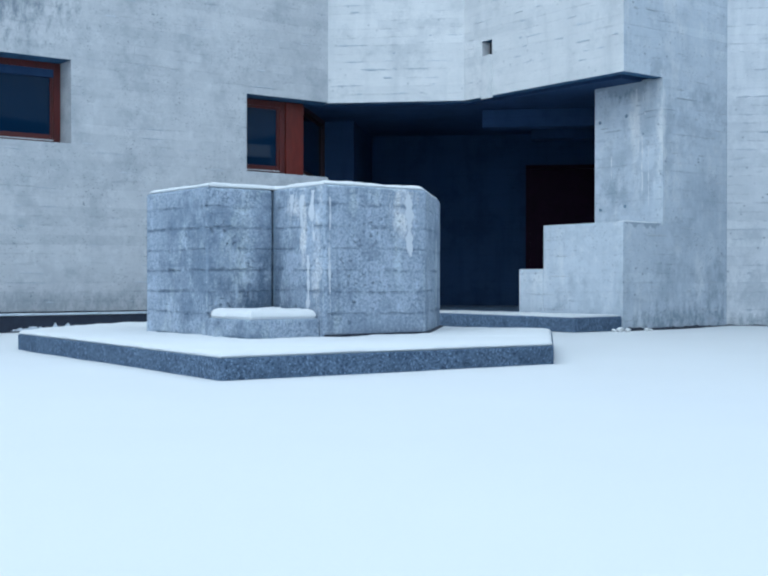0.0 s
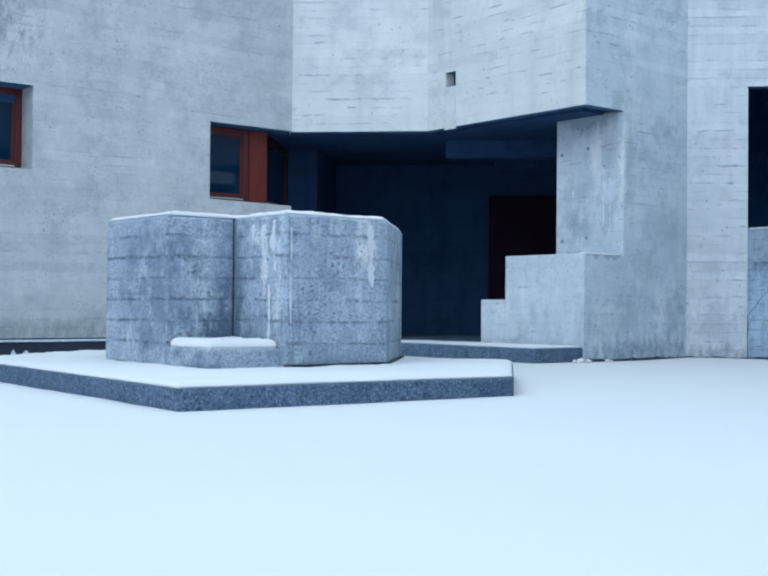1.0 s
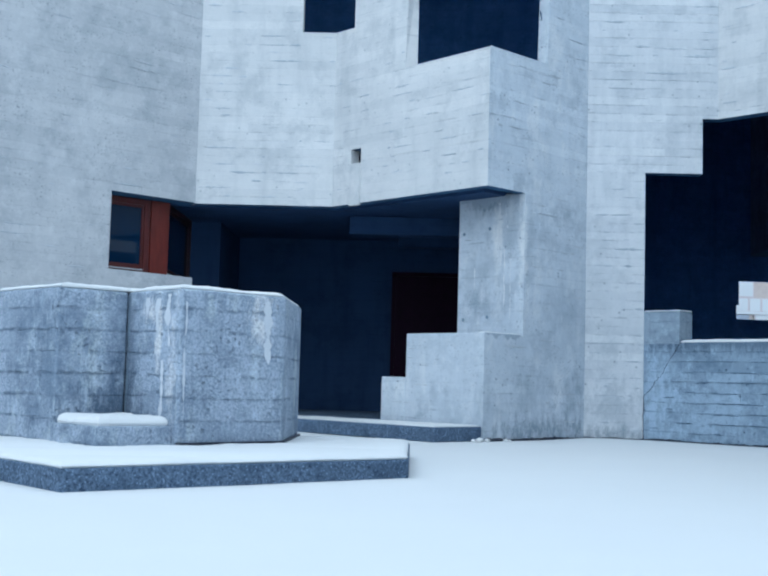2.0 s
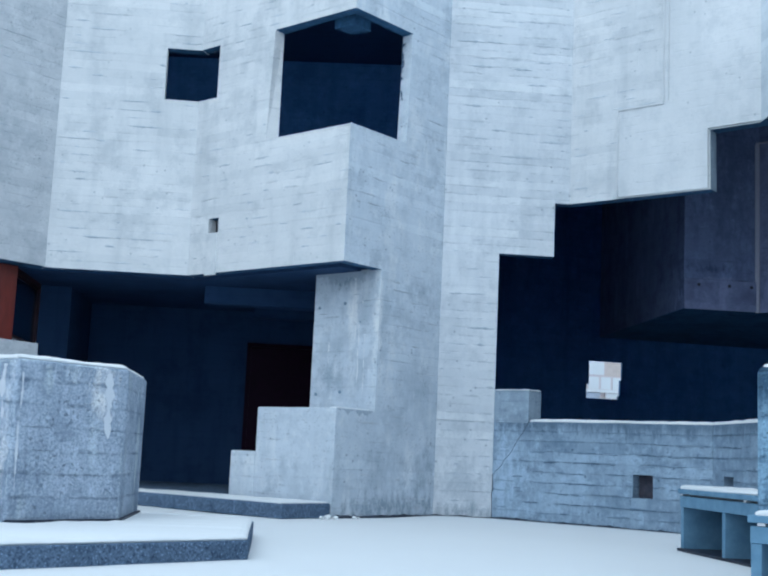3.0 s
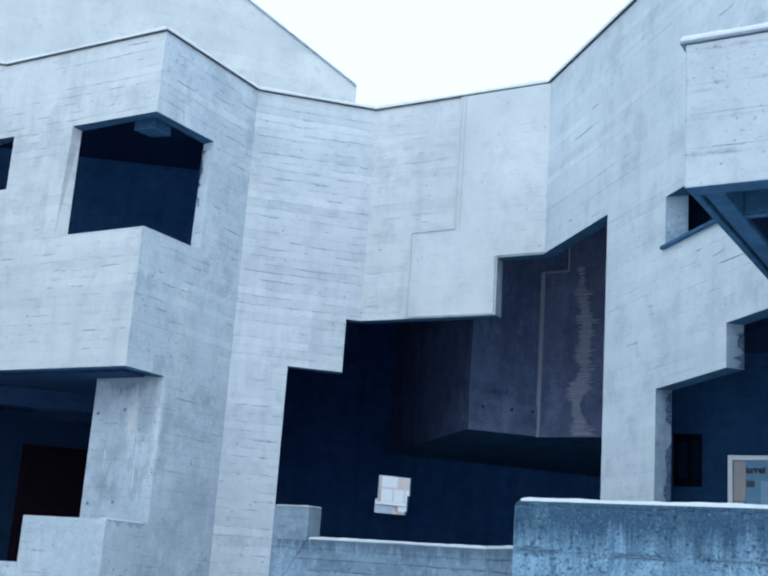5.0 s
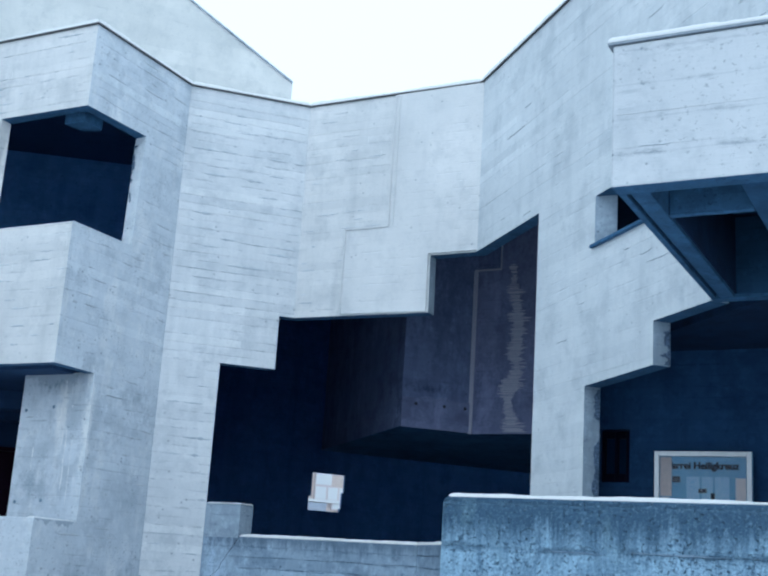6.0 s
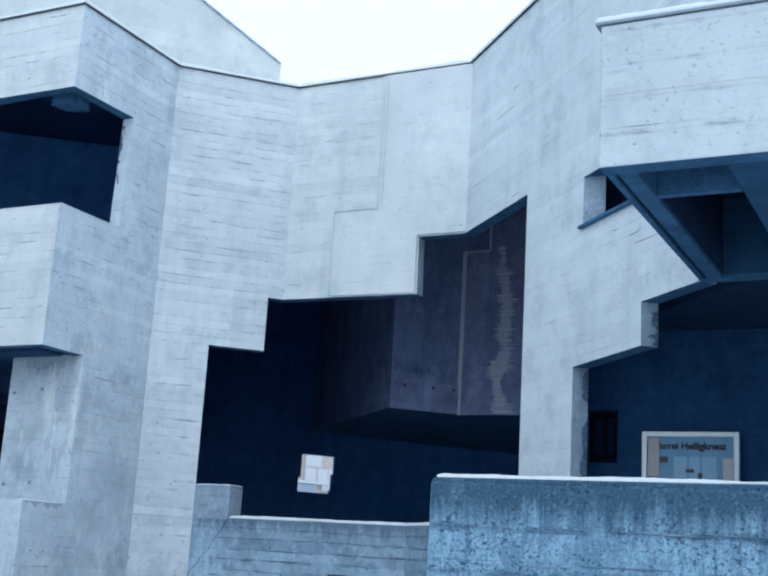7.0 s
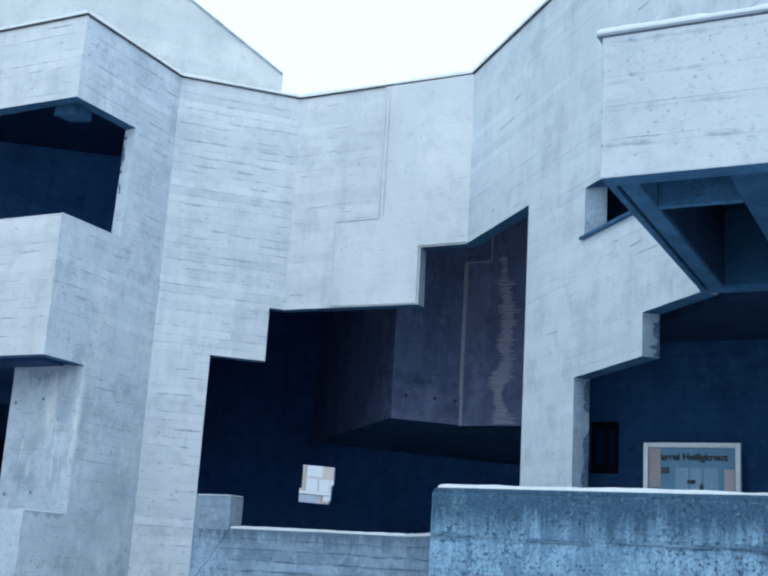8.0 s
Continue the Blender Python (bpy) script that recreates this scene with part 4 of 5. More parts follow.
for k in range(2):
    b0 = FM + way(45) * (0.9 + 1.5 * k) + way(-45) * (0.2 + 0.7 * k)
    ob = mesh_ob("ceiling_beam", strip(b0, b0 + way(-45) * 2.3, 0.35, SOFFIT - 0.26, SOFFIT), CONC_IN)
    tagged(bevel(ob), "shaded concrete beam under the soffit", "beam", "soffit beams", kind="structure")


# ---- windows with red wooden frames ----
def framed_window(name, f0, direction, inward, z0, z1, panes, label, paint=None):
    """Frame bars and panes along direction; panes: list of (start, end); the rest is bars."""
    paint = paint or WOOD
    root = new(name)
    root.matrix_basis = Matrix.Translation((f0.x, f0.y, z0))
    tagged(root, label, "window", kind="structure")
    s_end = panes[-1][1] + 0.09
    cuts = [0.0] + [v for p in panes for v in p] + [s_end]
    for a, b in zip(cuts[0::2], cuts[1::2]):
        o = part("window_frame", strip(f0 + direction * a, f0 + direction * b, 0.07, z0, z1, side=1 if direction.cross(inward) > 0 else -1), paint, root)
        bevel(o, 0.006, 1)
    for a, b in panes:
        for za, zb in ((z0, z0 + 0.10), (z1 - 0.08, z1)):
            o = part("window_frame", strip(f0 + direction * a, f0 + direction * b, 0.066, za, zb, side=1 if direction.cross(inward) > 0 else -1), paint, root)
        sd = 1 if direction.cross(inward) > 0 else -1
        q0 = f0 + inward * 0.022
        for sa, sb, za, zb in ((a, a + 0.035, z0 + 0.10, z1 - 0.08), (b - 0.035, b, z0 + 0.10, z1 - 0.08), (a + 0.035, b - 0.035, z0 + 0.10, z0 + 0.135), (a + 0.035, b - 0.035, z1 - 0.115, z1 - 0.08)):
            if b - a > 0.2:
                bevel(part("sash", strip(q0 + direction * sa, q0 + direction * sb, 0.04, za, zb, side=sd), paint, root), 0.004, 1)
        if b - a > 0.3:
            part("drip_rail", strip(f0 - inward * 0.018 + direction * (a + 0.01), f0 - inward * 0.018 + direction * (b - 0.01), 0.02, z0 + 0.055, z0 + 0.068, side=sd), ALU, root, "thin pale metal rail")
        g = f0 + inward * 0.04
        part("pane", strip(g + direction * a, g + direction * b, 0.008, z0 + 0.10, z1 - 0.08, side=1 if direction.cross(inward) > 0 else -1), GLASS, root, "dark reflecting glass pane")
    return root


# darker copies of the red wood, reveal and recess shade put into them
WOOD_DARK = painted("shade_toned_window_wood", (0.060, 0.007, 0.007), (0.11, 0.013, 0.010), 0.45, 6.0, 3.0, 0.6)
WOOD_SHADE = painted("recess_shade_wood", (0.020, 0.004, 0.008), (0.05, 0.008, 0.010), 0.5, 6.0, 3.0, 0.6)
w_in = way(90)
framed_window("window_1", FL - way(0) * 5.05 + w_in * 0.34, way(0), w_in, 2.27, 3.29, [(0.09, 1.16)], "red wooden window with dark glass set deep in concrete", WOOD_DARK)
framed_window("window_2", FL - way(0) * 1.33 + w_in * 0.30, way(0), w_in, 2.07, 3.11, [(0.09, 0.71)], "red wooden corner window with dark glass", WOOD_DARK)
ob = mesh_ob("window_post", strip(FL - way(0) * 0.525 + w_in * 0.28, FL - way(0) * 0.23 + w_in * 0.28, 0.12, 2.07, 3.11), WOOD)
tagged(bevel(ob, 0.008), "broad red wooden window post", "window post", kind="structure")
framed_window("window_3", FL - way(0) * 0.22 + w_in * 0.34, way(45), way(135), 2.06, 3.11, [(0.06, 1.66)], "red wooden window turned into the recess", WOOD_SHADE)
ob = mesh_ob("room_dark", prism([FL - way(0) * 6 + w_in * 1.2, FL - way(0) * 0.9 + w_in * 1.2, FL - way(0) * 0.9 + w_in * 1.5, FL - way(0) * 6 + w_in * 1.5], 0.0, SOFFIT), CONC_IN)
tagged(ob, "plain dark wall added behind the windows", "wall", kind="structure")

# low dark block along the left wall, standing for a shaded gap
k_out = way(-90)
ka, kb = FL - way(0) * 13 + k_out * 0.55, FL - way(0) * 0.9 + k_out * 0.55
ob = mesh_ob("kerb", strip(ka, kb, 0.16, 0.0, 0.19), NEAR_BLACK)
tagged(bevel(ob, 0.01), "low dark block standing in for the shaded gap below the wall", "kerb", kind="structure")
ob = mesh_ob("kerb_cap", strip(ka + k_out * 0.02, kb + k_out * 0.02, 0.22, 0.194, 0.215), CONC_LOW)
tagged(bevel(ob, 0.005), "thin pale cap on the dark kerb", "kerb", kind="structure")
ob = mesh_ob("wall_base", strip(FL - way(0) * 13 + w_in * 0.06, FL - way(0) * 0.05 + w_in * 0.06, 0.2, 0.0, 0.22), NEAR_BLACK)
tagged(ob, "recessed wall foot, near-black for the shade in the gap", "wall", kind="structure")

# ---- bay room, hall behind the stepped opening ----
ob = mesh_ob("floor_upper", prism([BACK[2], BACK[3], BACK[4], J + way(45) * 4, FM + way(45) * 4], 4.0, 4.2), CONC_IN)
tagged(ob, "dark upper floor inside the bay", "floor", kind="structure")
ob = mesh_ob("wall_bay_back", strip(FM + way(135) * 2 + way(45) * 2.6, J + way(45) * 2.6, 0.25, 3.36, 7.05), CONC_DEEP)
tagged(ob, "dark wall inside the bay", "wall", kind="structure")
bk_ = BB + way(45) * 0.42
ob = mesh_ob("bay_bracket", prism([bk_, bk_ + way(0) * 0.34, bk_ + way(45) * 0.40, bk_ + way(90) * 0.34], 6.30, 7.05), CONC_UNDER)
tagged(bevel(ob), "short concrete bracket under the bay ceiling", "bracket", kind="structure")

H1, H2, H3 = Vector((8.32, 15.69)), Vector((9.46, 15.54)), Vector((10.0, 14.84))
H0 = H1 + way(45) * 4.5
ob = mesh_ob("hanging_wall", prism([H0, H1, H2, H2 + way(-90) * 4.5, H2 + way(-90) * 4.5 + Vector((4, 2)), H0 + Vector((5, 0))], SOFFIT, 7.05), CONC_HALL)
# the underside is coloured darker for its shade
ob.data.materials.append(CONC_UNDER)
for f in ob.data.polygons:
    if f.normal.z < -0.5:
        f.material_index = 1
tagged(bevel(ob), "stained dark-toned concrete volume hanging inside the hall", "wall", kind="structure")
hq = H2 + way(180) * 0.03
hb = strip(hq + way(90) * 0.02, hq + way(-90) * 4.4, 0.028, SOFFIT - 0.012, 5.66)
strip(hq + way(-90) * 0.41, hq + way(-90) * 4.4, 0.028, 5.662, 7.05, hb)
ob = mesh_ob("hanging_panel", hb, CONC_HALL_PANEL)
tagged(ob, "raised stained panel with a pale lime run on the hanging wall", "panel", kind="structure")
hang = ob
rng = random.Random(5)
bm = bmesh.new()
z_ = 3.12
while z_ < 5.75:
    t_ = (z_ - 3.1) / 2.65
    if rng.random() < (0.97 if t_ < 0.72 else 0.6):
        c_ = 0.68 + 0.05 * math.sin(z_ * 3.1) + 0.05 * noise.noise(Vector((z_ * 5, 0, 1)))
        o_ = rng.uniform(0.002, 0.006)
        hw = 0.165 * max(0.3, 0.8 + 0.9 * noise.noise(Vector((z_ * 3.3, 2, 0))) + rng.uniform(-0.3, 0.35)) * (1.0 if t_ < 0.7 else 0.7)
        h_s = rng.uniform(0.010, 0.022)
        a_, b_ = hq + way(180) * o_ + way(-90) * (c_ - hw), hq + way(180) * o_ + way(-90) * (c_ + hw * rng.uniform(0.5, 1.3) * (0.9 + 0.9 * noise.noise(Vector((z_ * 2.1, 7, 3)))))
        v_ = [bm.verts.new((a_.x, a_.y, z_ + h_s * 0.5)), bm.verts.new((a_.x + (b_.x - a_.x) * 0.2, a_.y + (b_.y - a_.y) * 0.2, z_)), bm.verts.new((a_.x + (b_.x - a_.x) * 0.85, a_.y + (b_.y - a_.y) * 0.85, z_)), bm.verts.new((b_.x, b_.y, z_ + h_s * 0.5)), bm.verts.new((a_.x + (b_.x - a_.x) * 0.8, a_.y + (b_.y - a_.y) * 0.8, z_ + h_s)), bm.verts.new((a_.x + (b_.x - a_.x) * 0.15, a_.y + (b_.y - a_.y) * 0.15, z_ + h_s))]
        bm.faces.new(v_)
    z_ += 0.011
tagged(part("lime_streaks", bm, LIME_HALL, hang), "pale lime combed sideways over the board grain", kind="stuff")
hd = (H2 - H1).normalized()
ho = Vector((hd.y, -hd.x))
hl = (H2 - H1).length
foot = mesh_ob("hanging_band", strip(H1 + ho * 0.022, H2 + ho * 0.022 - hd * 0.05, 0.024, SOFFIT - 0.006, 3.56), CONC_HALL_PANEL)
tagged(bevel(foot, 0.008), "slightly raised pale band along the hanging wall's foot", "band", kind="structure")
drip_edge("broken_lip", foot, H1, hd, ho, 0.03, hl - 0.08, 3.56, 0.07, 4.4, CONC_HALL_PANEL, "ragged pale lip of the band", 12.0, 0.2, False)
# tie holes as dark discs, no hollow behind them
for s_ in (0.22, 0.68, 1.02):
    bm = bmesh.new()
    bmesh.ops.create_cone(bm, cap_ends=True, segments=12, radius1=0.026, radius2=0.024, depth=0.01, matrix=Matrix.Translation((*(H1 + hd * s_ + ho * 0.024), 3.47)) @ Matrix.Rotation(math.atan2(ho.y, ho.x), 4, "Z") @ Matrix.Rotation(radians(90), 4, "Y"))
    tagged(part("tie_hole", bm, NEAR_BLACK, foot), "small dark disc standing for a shaded formwork tie hole")
hr = H2 + way(180) * 0.055
for s0, s1, z0, z1 in ((-0.045, 0.018, SOFFIT - 0.014, 5.66), (-0.03, 0.41, 5.662, 5.685), (0.395, 0.415, 5.687, 7.05)):
    ob = mesh_ob("hall_ridge", strip(hr + way(-90) * s0, hr + way(-90) * s1, 0.045, z0, z1), LIME_HALL)
    tagged(bevel(ob, 0.004, 1), "slim pale ridge along the hanging wall's panel", "ridge", "hall ridges", kind="structure")
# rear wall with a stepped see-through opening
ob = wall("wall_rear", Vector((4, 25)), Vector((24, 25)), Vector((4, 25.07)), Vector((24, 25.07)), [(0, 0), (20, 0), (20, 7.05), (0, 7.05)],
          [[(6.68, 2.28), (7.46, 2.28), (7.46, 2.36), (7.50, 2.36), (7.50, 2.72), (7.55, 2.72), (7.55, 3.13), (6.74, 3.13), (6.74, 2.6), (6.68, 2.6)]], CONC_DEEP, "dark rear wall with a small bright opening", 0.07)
# end wall added to stop light leaking into the hall
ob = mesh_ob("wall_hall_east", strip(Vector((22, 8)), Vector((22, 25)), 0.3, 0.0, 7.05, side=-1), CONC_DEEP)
tagged(ob, "plain end wall added to keep light out of the hall", "wall", kind="structure")
# floor coloured paler than the hall walls to bounce light upward
ob = mesh_ob("floor", prism([Q0 + way(0) * 0.4, wl_in[1] + Vector((0.1, 0)), wl_in[2] + Vector((0.1, 0)), Vector((22, 6)), Vector((22, 25)), Vector((5.5, 25))], 0.0, 0.10), CONC_PARAPET)
tagged(ob, "concrete hall floor", "floor", kind="structure")

# ---- passage under the canopy ----
# frame colour taken almost to black inside the passage
DARK_FRAME = painted("near_black_frame_paint", (0.002, 0.003, 0.013), (0.005, 0.004, 0.018), 0.7)
DARK_FRAME.node_tree.nodes["Principled BSDF"].inputs["Specular IOR Level"].default_value = 0.1
PB = Vector((8.38, 9.59))
p0, p1 = PB + way(90) * 0.9, PB + way(-90) * 9
lb = (p1 - p0).length
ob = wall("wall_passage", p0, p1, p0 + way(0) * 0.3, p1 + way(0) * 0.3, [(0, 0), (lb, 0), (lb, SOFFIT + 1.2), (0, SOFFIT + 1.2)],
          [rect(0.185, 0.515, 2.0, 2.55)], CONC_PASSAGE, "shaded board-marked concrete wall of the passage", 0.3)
framed_window("window_4", p0 + way(-90) * 0.185 + way(0) * 0.12, way(-90), way(0), 2.0, 2.55, [(0.04, 0.14), (0.18, 0.26)], "small dark window in the passage wall", DARK_FRAME)

board = new("notice_board")
b0 = PB + way(-90) * -0.09 + way(180) * 0.12
board.matrix_basis = Matrix.Translation((b0.x, b0.y, 0.9))
tagged(board, "glazed aluminium notice board with a parish sign and papers", "notice board")
bw_, bh0, bh1 = 0.96, 1.10, 2.31
bd = way(-90)
part("back_panel", strip(b0, b0 + bd * bw_, 0.05, bh0, bh1), TEAL, board, "pale blue backing panel")
f_ = b0 + way(180) * 0.03
for a_, b_, za, zb in ((0, 0.05, bh0, bh1), (bw_ - 0.05, bw_, bh0, bh1), (0.05, bw_ - 0.05, bh0, bh0 + 0.05), (0.05, bw_ - 0.05, bh1 - 0.05, bh1)):
    bevel(part("frame", strip(f_ + bd * a_, f_ + bd * b_, 0.028, za, zb), ALU, board, "pale aluminium frame"), 0.004, 1)
h_ = b0 + way(180) * 0.010
part("header", strip(h_ + bd * 0.16, h_ + bd * 0.86, 0.008, 2.12, 2.235), TEAL, board, "blue header strip")
PAPERBLUE = painted("bluish_paper", (0.28, 0.50, 0.72), (0.40, 0.60, 0.78), 0.8, 30.0)
PAPERPINK = painted("pinkish_paper", (0.62, 0.55, 0.55), (0.72, 0.64, 0.63), 0.8, 30.0)
# first paper stands forward over the first letter, in place of a glare
papers = ((0.06, 0.175, 1.86, 2.25, PAPERPINK), (0.17, 0.30, 1.62, 1.98, TEAL), (0.18, 0.26, 2.0, 2.06, INK), (0.32, 0.45, 1.5, 2.06, PAPERBLUE), (0.47, 0.58, 1.6, 2.06, PAPERBLUE),
          (0.60, 0.74, 1.55, 2.06, PAPERBLUE), (0.44, 0.52, 1.90, 1.94, INK), (0.56, 0.60, 1.82, 1.90, INK), (0.80, 0.90, 1.55, 2.05, PAPERPINK), (0.06, 0.15, 1.4, 1.85, PAPER))
for i, (a_, b_, za, zb, m_) in enumerate(papers):
    q_ = b0 + way(180) * (0.021 if i == 0 else 0.006 if m_ is not INK else 0.012)
    part("paper", strip(q_ + bd * a_, q_ + bd * b_, 0.003, za, zb), m_, board)
font = bpy.data.curves.new("sign_text", "FONT")
font.body, font.size, font.extrude = "Pfarrei Heiligkreuz", 0.097, 0.002
font.offset = 0.0022
tmp = new("sign_text", font)
bpy.context.view_layer.update()
txt_me = bpy.data.meshes.new_from_object(tmp)
bpy.data.objects.remove(tmp)
txt_me.materials.clear()
txt_me.materials.append(INK)
txt = new("lettering", txt_me)
tp = h_ + way(180) * 0.006 + bd * 0.105
yaw_t = math.atan2(bd.y, bd.x)
txt.parent = board
txt.matrix_parent_inverse = board.matrix_basis.inverted()
txt.matrix_basis = Matrix.Translation((tp.x, tp.y, 2.135)) @ Matrix.Rotation(yaw_t, 4, "Z") @ Matrix.Rotation(radians(90), 4, "X")
txt2 = new("lettering", txt_me)
txt2.parent = board
txt2.matrix_parent_inverse = board.matrix_basis.inverted()
tp = tp + bd * 0.0045
txt2.matrix_basis = Matrix.Translation((tp.x, tp.y, 2.137)) @ Matrix.Rotation(yaw_t, 4, "Z") @ Matrix.Rotation(radians(90), 4, "X")
for k in range(2):
    q_ = b0 + bd * (0.12 + 0.66 * k) + way(0) * -0.02
    part("leg", strip(q_, q_ + bd * 0.05, 0.05, 0.0, bh0, side=-1), ALU, board)
gl = part("glass", strip(b0 + way(180) * 0.022 + bd * 0.05, b0 + way(180) * 0.022 + bd * (bw_ - 0.05), 0.004, bh0 + 0.05, bh1 - 0.05), glass_mat("clear_glass", (1, 1, 1)), board)
gl.data.materials[0].node_tree.nodes["Principled BSDF"].inputs["Transmission Weight"].default_value = 1.0
gl.visible_shadow = False

# canopy: an upper volume reaching over the near parapet
CC = Vector((4.735, 5.625))
CZ, CT = 3.32, 4.277
cf = CC + way(-90) * 6.0
ob = mesh_ob("canopy", strip(CC, cf, 0.17, CZ, CT), CONC_CANOPY)
tagged(bevel(shade_underside(ob), 0.014), "pale board-marked concrete canopy fascia", "canopy", kind="structure")
face = [(0.03, CZ + 0.02), (5.9, CZ + 0.02), (5.9, CT - 0.02), (0.03, CT - 0.02)]
board_relief(ob, CC, cf, face, (), CONC_CANOPY, 0.225, 0.005, 0.5, 9, (1.0, 2.6))
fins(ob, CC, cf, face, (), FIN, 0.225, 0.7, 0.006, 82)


# ceiling and soffit concretes with the canopy's shade put into their colour
CONC_CEIL = concrete("shade_toned_ceiling_concrete", tone=(0.011, 0.030, 0.075), joint=0.3, streak=0.5, dash=0.5, mottle=0.4)
CONC_SHADED = concrete("shade_toned_soffit_concrete", tone=(0.030, 0.078, 0.155), joint=0.4, streak=0.5, mottle=0.4, dash=0.4)


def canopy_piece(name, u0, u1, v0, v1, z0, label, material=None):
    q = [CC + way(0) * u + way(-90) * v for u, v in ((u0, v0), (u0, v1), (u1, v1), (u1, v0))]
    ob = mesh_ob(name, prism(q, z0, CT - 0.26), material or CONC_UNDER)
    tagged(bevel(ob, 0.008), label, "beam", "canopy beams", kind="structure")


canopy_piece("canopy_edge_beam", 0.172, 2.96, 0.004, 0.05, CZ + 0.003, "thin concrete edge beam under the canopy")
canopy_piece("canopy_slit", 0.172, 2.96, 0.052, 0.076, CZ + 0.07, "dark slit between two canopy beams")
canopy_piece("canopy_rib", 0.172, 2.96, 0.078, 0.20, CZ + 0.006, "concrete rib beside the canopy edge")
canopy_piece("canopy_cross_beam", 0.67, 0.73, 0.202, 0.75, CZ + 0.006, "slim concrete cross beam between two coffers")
# two dark sheets added inside the deep coffer to hold its shade
canopy_piece("coffer_lining", 0.735, 2.944, 0.202, 0.216, CZ + 0.03, "dark sheet added for the shade inside the canopy coffer", CONC_CEIL)
canopy_piece("coffer_lining", 2.945, 2.958, 0.202, 0.750, CZ + 0.03, "dark sheet added for the shade inside the canopy coffer", CONC_SHADED)
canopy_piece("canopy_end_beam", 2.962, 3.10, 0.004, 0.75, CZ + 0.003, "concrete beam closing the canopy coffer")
canopy_piece("canopy_soffit", 0.172, 3.10, 0.752, 6.0, CZ + 0.004, "flat concrete soffit of the canopy, toned darker for its shade", CONC_SHADED)
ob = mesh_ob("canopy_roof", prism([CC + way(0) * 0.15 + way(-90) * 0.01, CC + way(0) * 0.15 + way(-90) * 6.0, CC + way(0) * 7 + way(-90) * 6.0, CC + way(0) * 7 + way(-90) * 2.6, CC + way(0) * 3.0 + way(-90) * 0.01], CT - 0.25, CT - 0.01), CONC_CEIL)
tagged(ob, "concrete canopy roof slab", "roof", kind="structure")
cs = CC + way(180) * 0.015 + way(90) * 0.03
FLASH = painted("grey_flashing", (0.20, 0.24, 0.29), (0.28, 0.32, 0.37), 0.5, 14.0, metal=0.3)
ob = mesh_ob("canopy_flashing", prism([cs, cs + way(-90) * 6.1, cs + way(-90) * 6.1 + way(0) * 0.4, cs + way(0) * 0.4], CT + 0.002, CT + 0.018), FLASH)
tagged(ob, "thin grey metal drip edge on the canopy", "flashing", kind="structure")
snow_strip("snow_on_canopy", [cs, cs + way(-90) * 6.1, cs + way(-90) * 6.1 + way(0) * 2.5, cs + way(0) * 2.5], CT + 0.018, 0.045, "thin snow cap on the canopy")
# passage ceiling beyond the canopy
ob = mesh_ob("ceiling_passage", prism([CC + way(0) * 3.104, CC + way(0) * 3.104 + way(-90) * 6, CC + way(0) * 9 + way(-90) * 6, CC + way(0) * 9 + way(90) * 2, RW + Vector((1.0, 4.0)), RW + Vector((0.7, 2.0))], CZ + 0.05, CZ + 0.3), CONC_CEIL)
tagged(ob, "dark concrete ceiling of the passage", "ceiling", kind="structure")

# ---- near parapet wall with rounded corner ----
NC = Vector((4.366, 6.93))
NH = 1.444


def near_wall():
    bm = bmesh.new()
    d, b = way(-90), way(0)
    r, k = 0.05, 6
    prof = [(0.0, 0.0), (4.5, 0.0), (4.5, NH)] + [(r - r * math.sin(math.pi / 2 * i / k), NH - r + r * math.cos(math.pi / 2 * i / k)) for i in range(k + 1)]
    fr = [bm.verts.new((*(NC + d * s), z)) for s, z in prof]
    bk = [bm.verts.new((*(NC + d * s + b * 0.24), z)) for s, z in prof]
    bm.faces.new(fr)
    bm.faces.new(bk[::-1])
    n = len(prof)
    for i in range(n):
        bm.faces.new((fr[i], fr[(i + 1) % n], bk[(i + 1) % n], bk[i]))
    ob = mesh_ob("near_wall", bm, CONC_ROUGH2)
    tagged(bevel(ob, 0.015), "weathered stained concrete wall with snow on top", "wall", kind="structure")
    face = [(0.02, 0.0), (4.4, 0.0), (4.4, NH - 0.06), (0.02, NH - 0.06)]
    board_relief(ob, NC, NC + d * 4.5, face, (), CONC_ROUGH2, 0.225, 0.006, 0.5, 8, (1.2, 2.6), "wide formwork boards printed into the concrete")
    fins(ob, NC, NC + d * 4.5, face, (), FIN_DARK, 0.225, 2.6, 0.010, 81, (0.1, 0.7), 0.008)


CONC_ROUGH2 = concrete("stained_near_concrete", tone=(0.305, 0.445, 0.580), grit=1.0, board=0.28, joint=0.35, coarse=0.35, light=0.12, streak=0.35, pits=1.0, bump=1.0, dash=0.8, blotch=0.65, spread=1.0, lime=0.1, mottle=0.35, trickle=0.85, holes=0.9, drip=(1.29, 0.20, 1.0), dash_gate=0.40, pit_scale=15.0, pit_gate=0.36, specks=58.0)
near_wall()
snow_strip("snow_on_near_wall", [NC + way(-90) * 0.04 + way(0) * 0.003, NC + way(-90) * 4.5 + way(0) * 0.003, NC + way(-90) * 4.5 + way(0) * 0.24, NC + way(-90) * 0.04 + way(0) * 0.24], NH - 0.004, 0.024)


TAN = painted("tan_plaster", (0.56, 0.47, 0.43), (0.66, 0.57, 0.52), 0.9, 3.0)
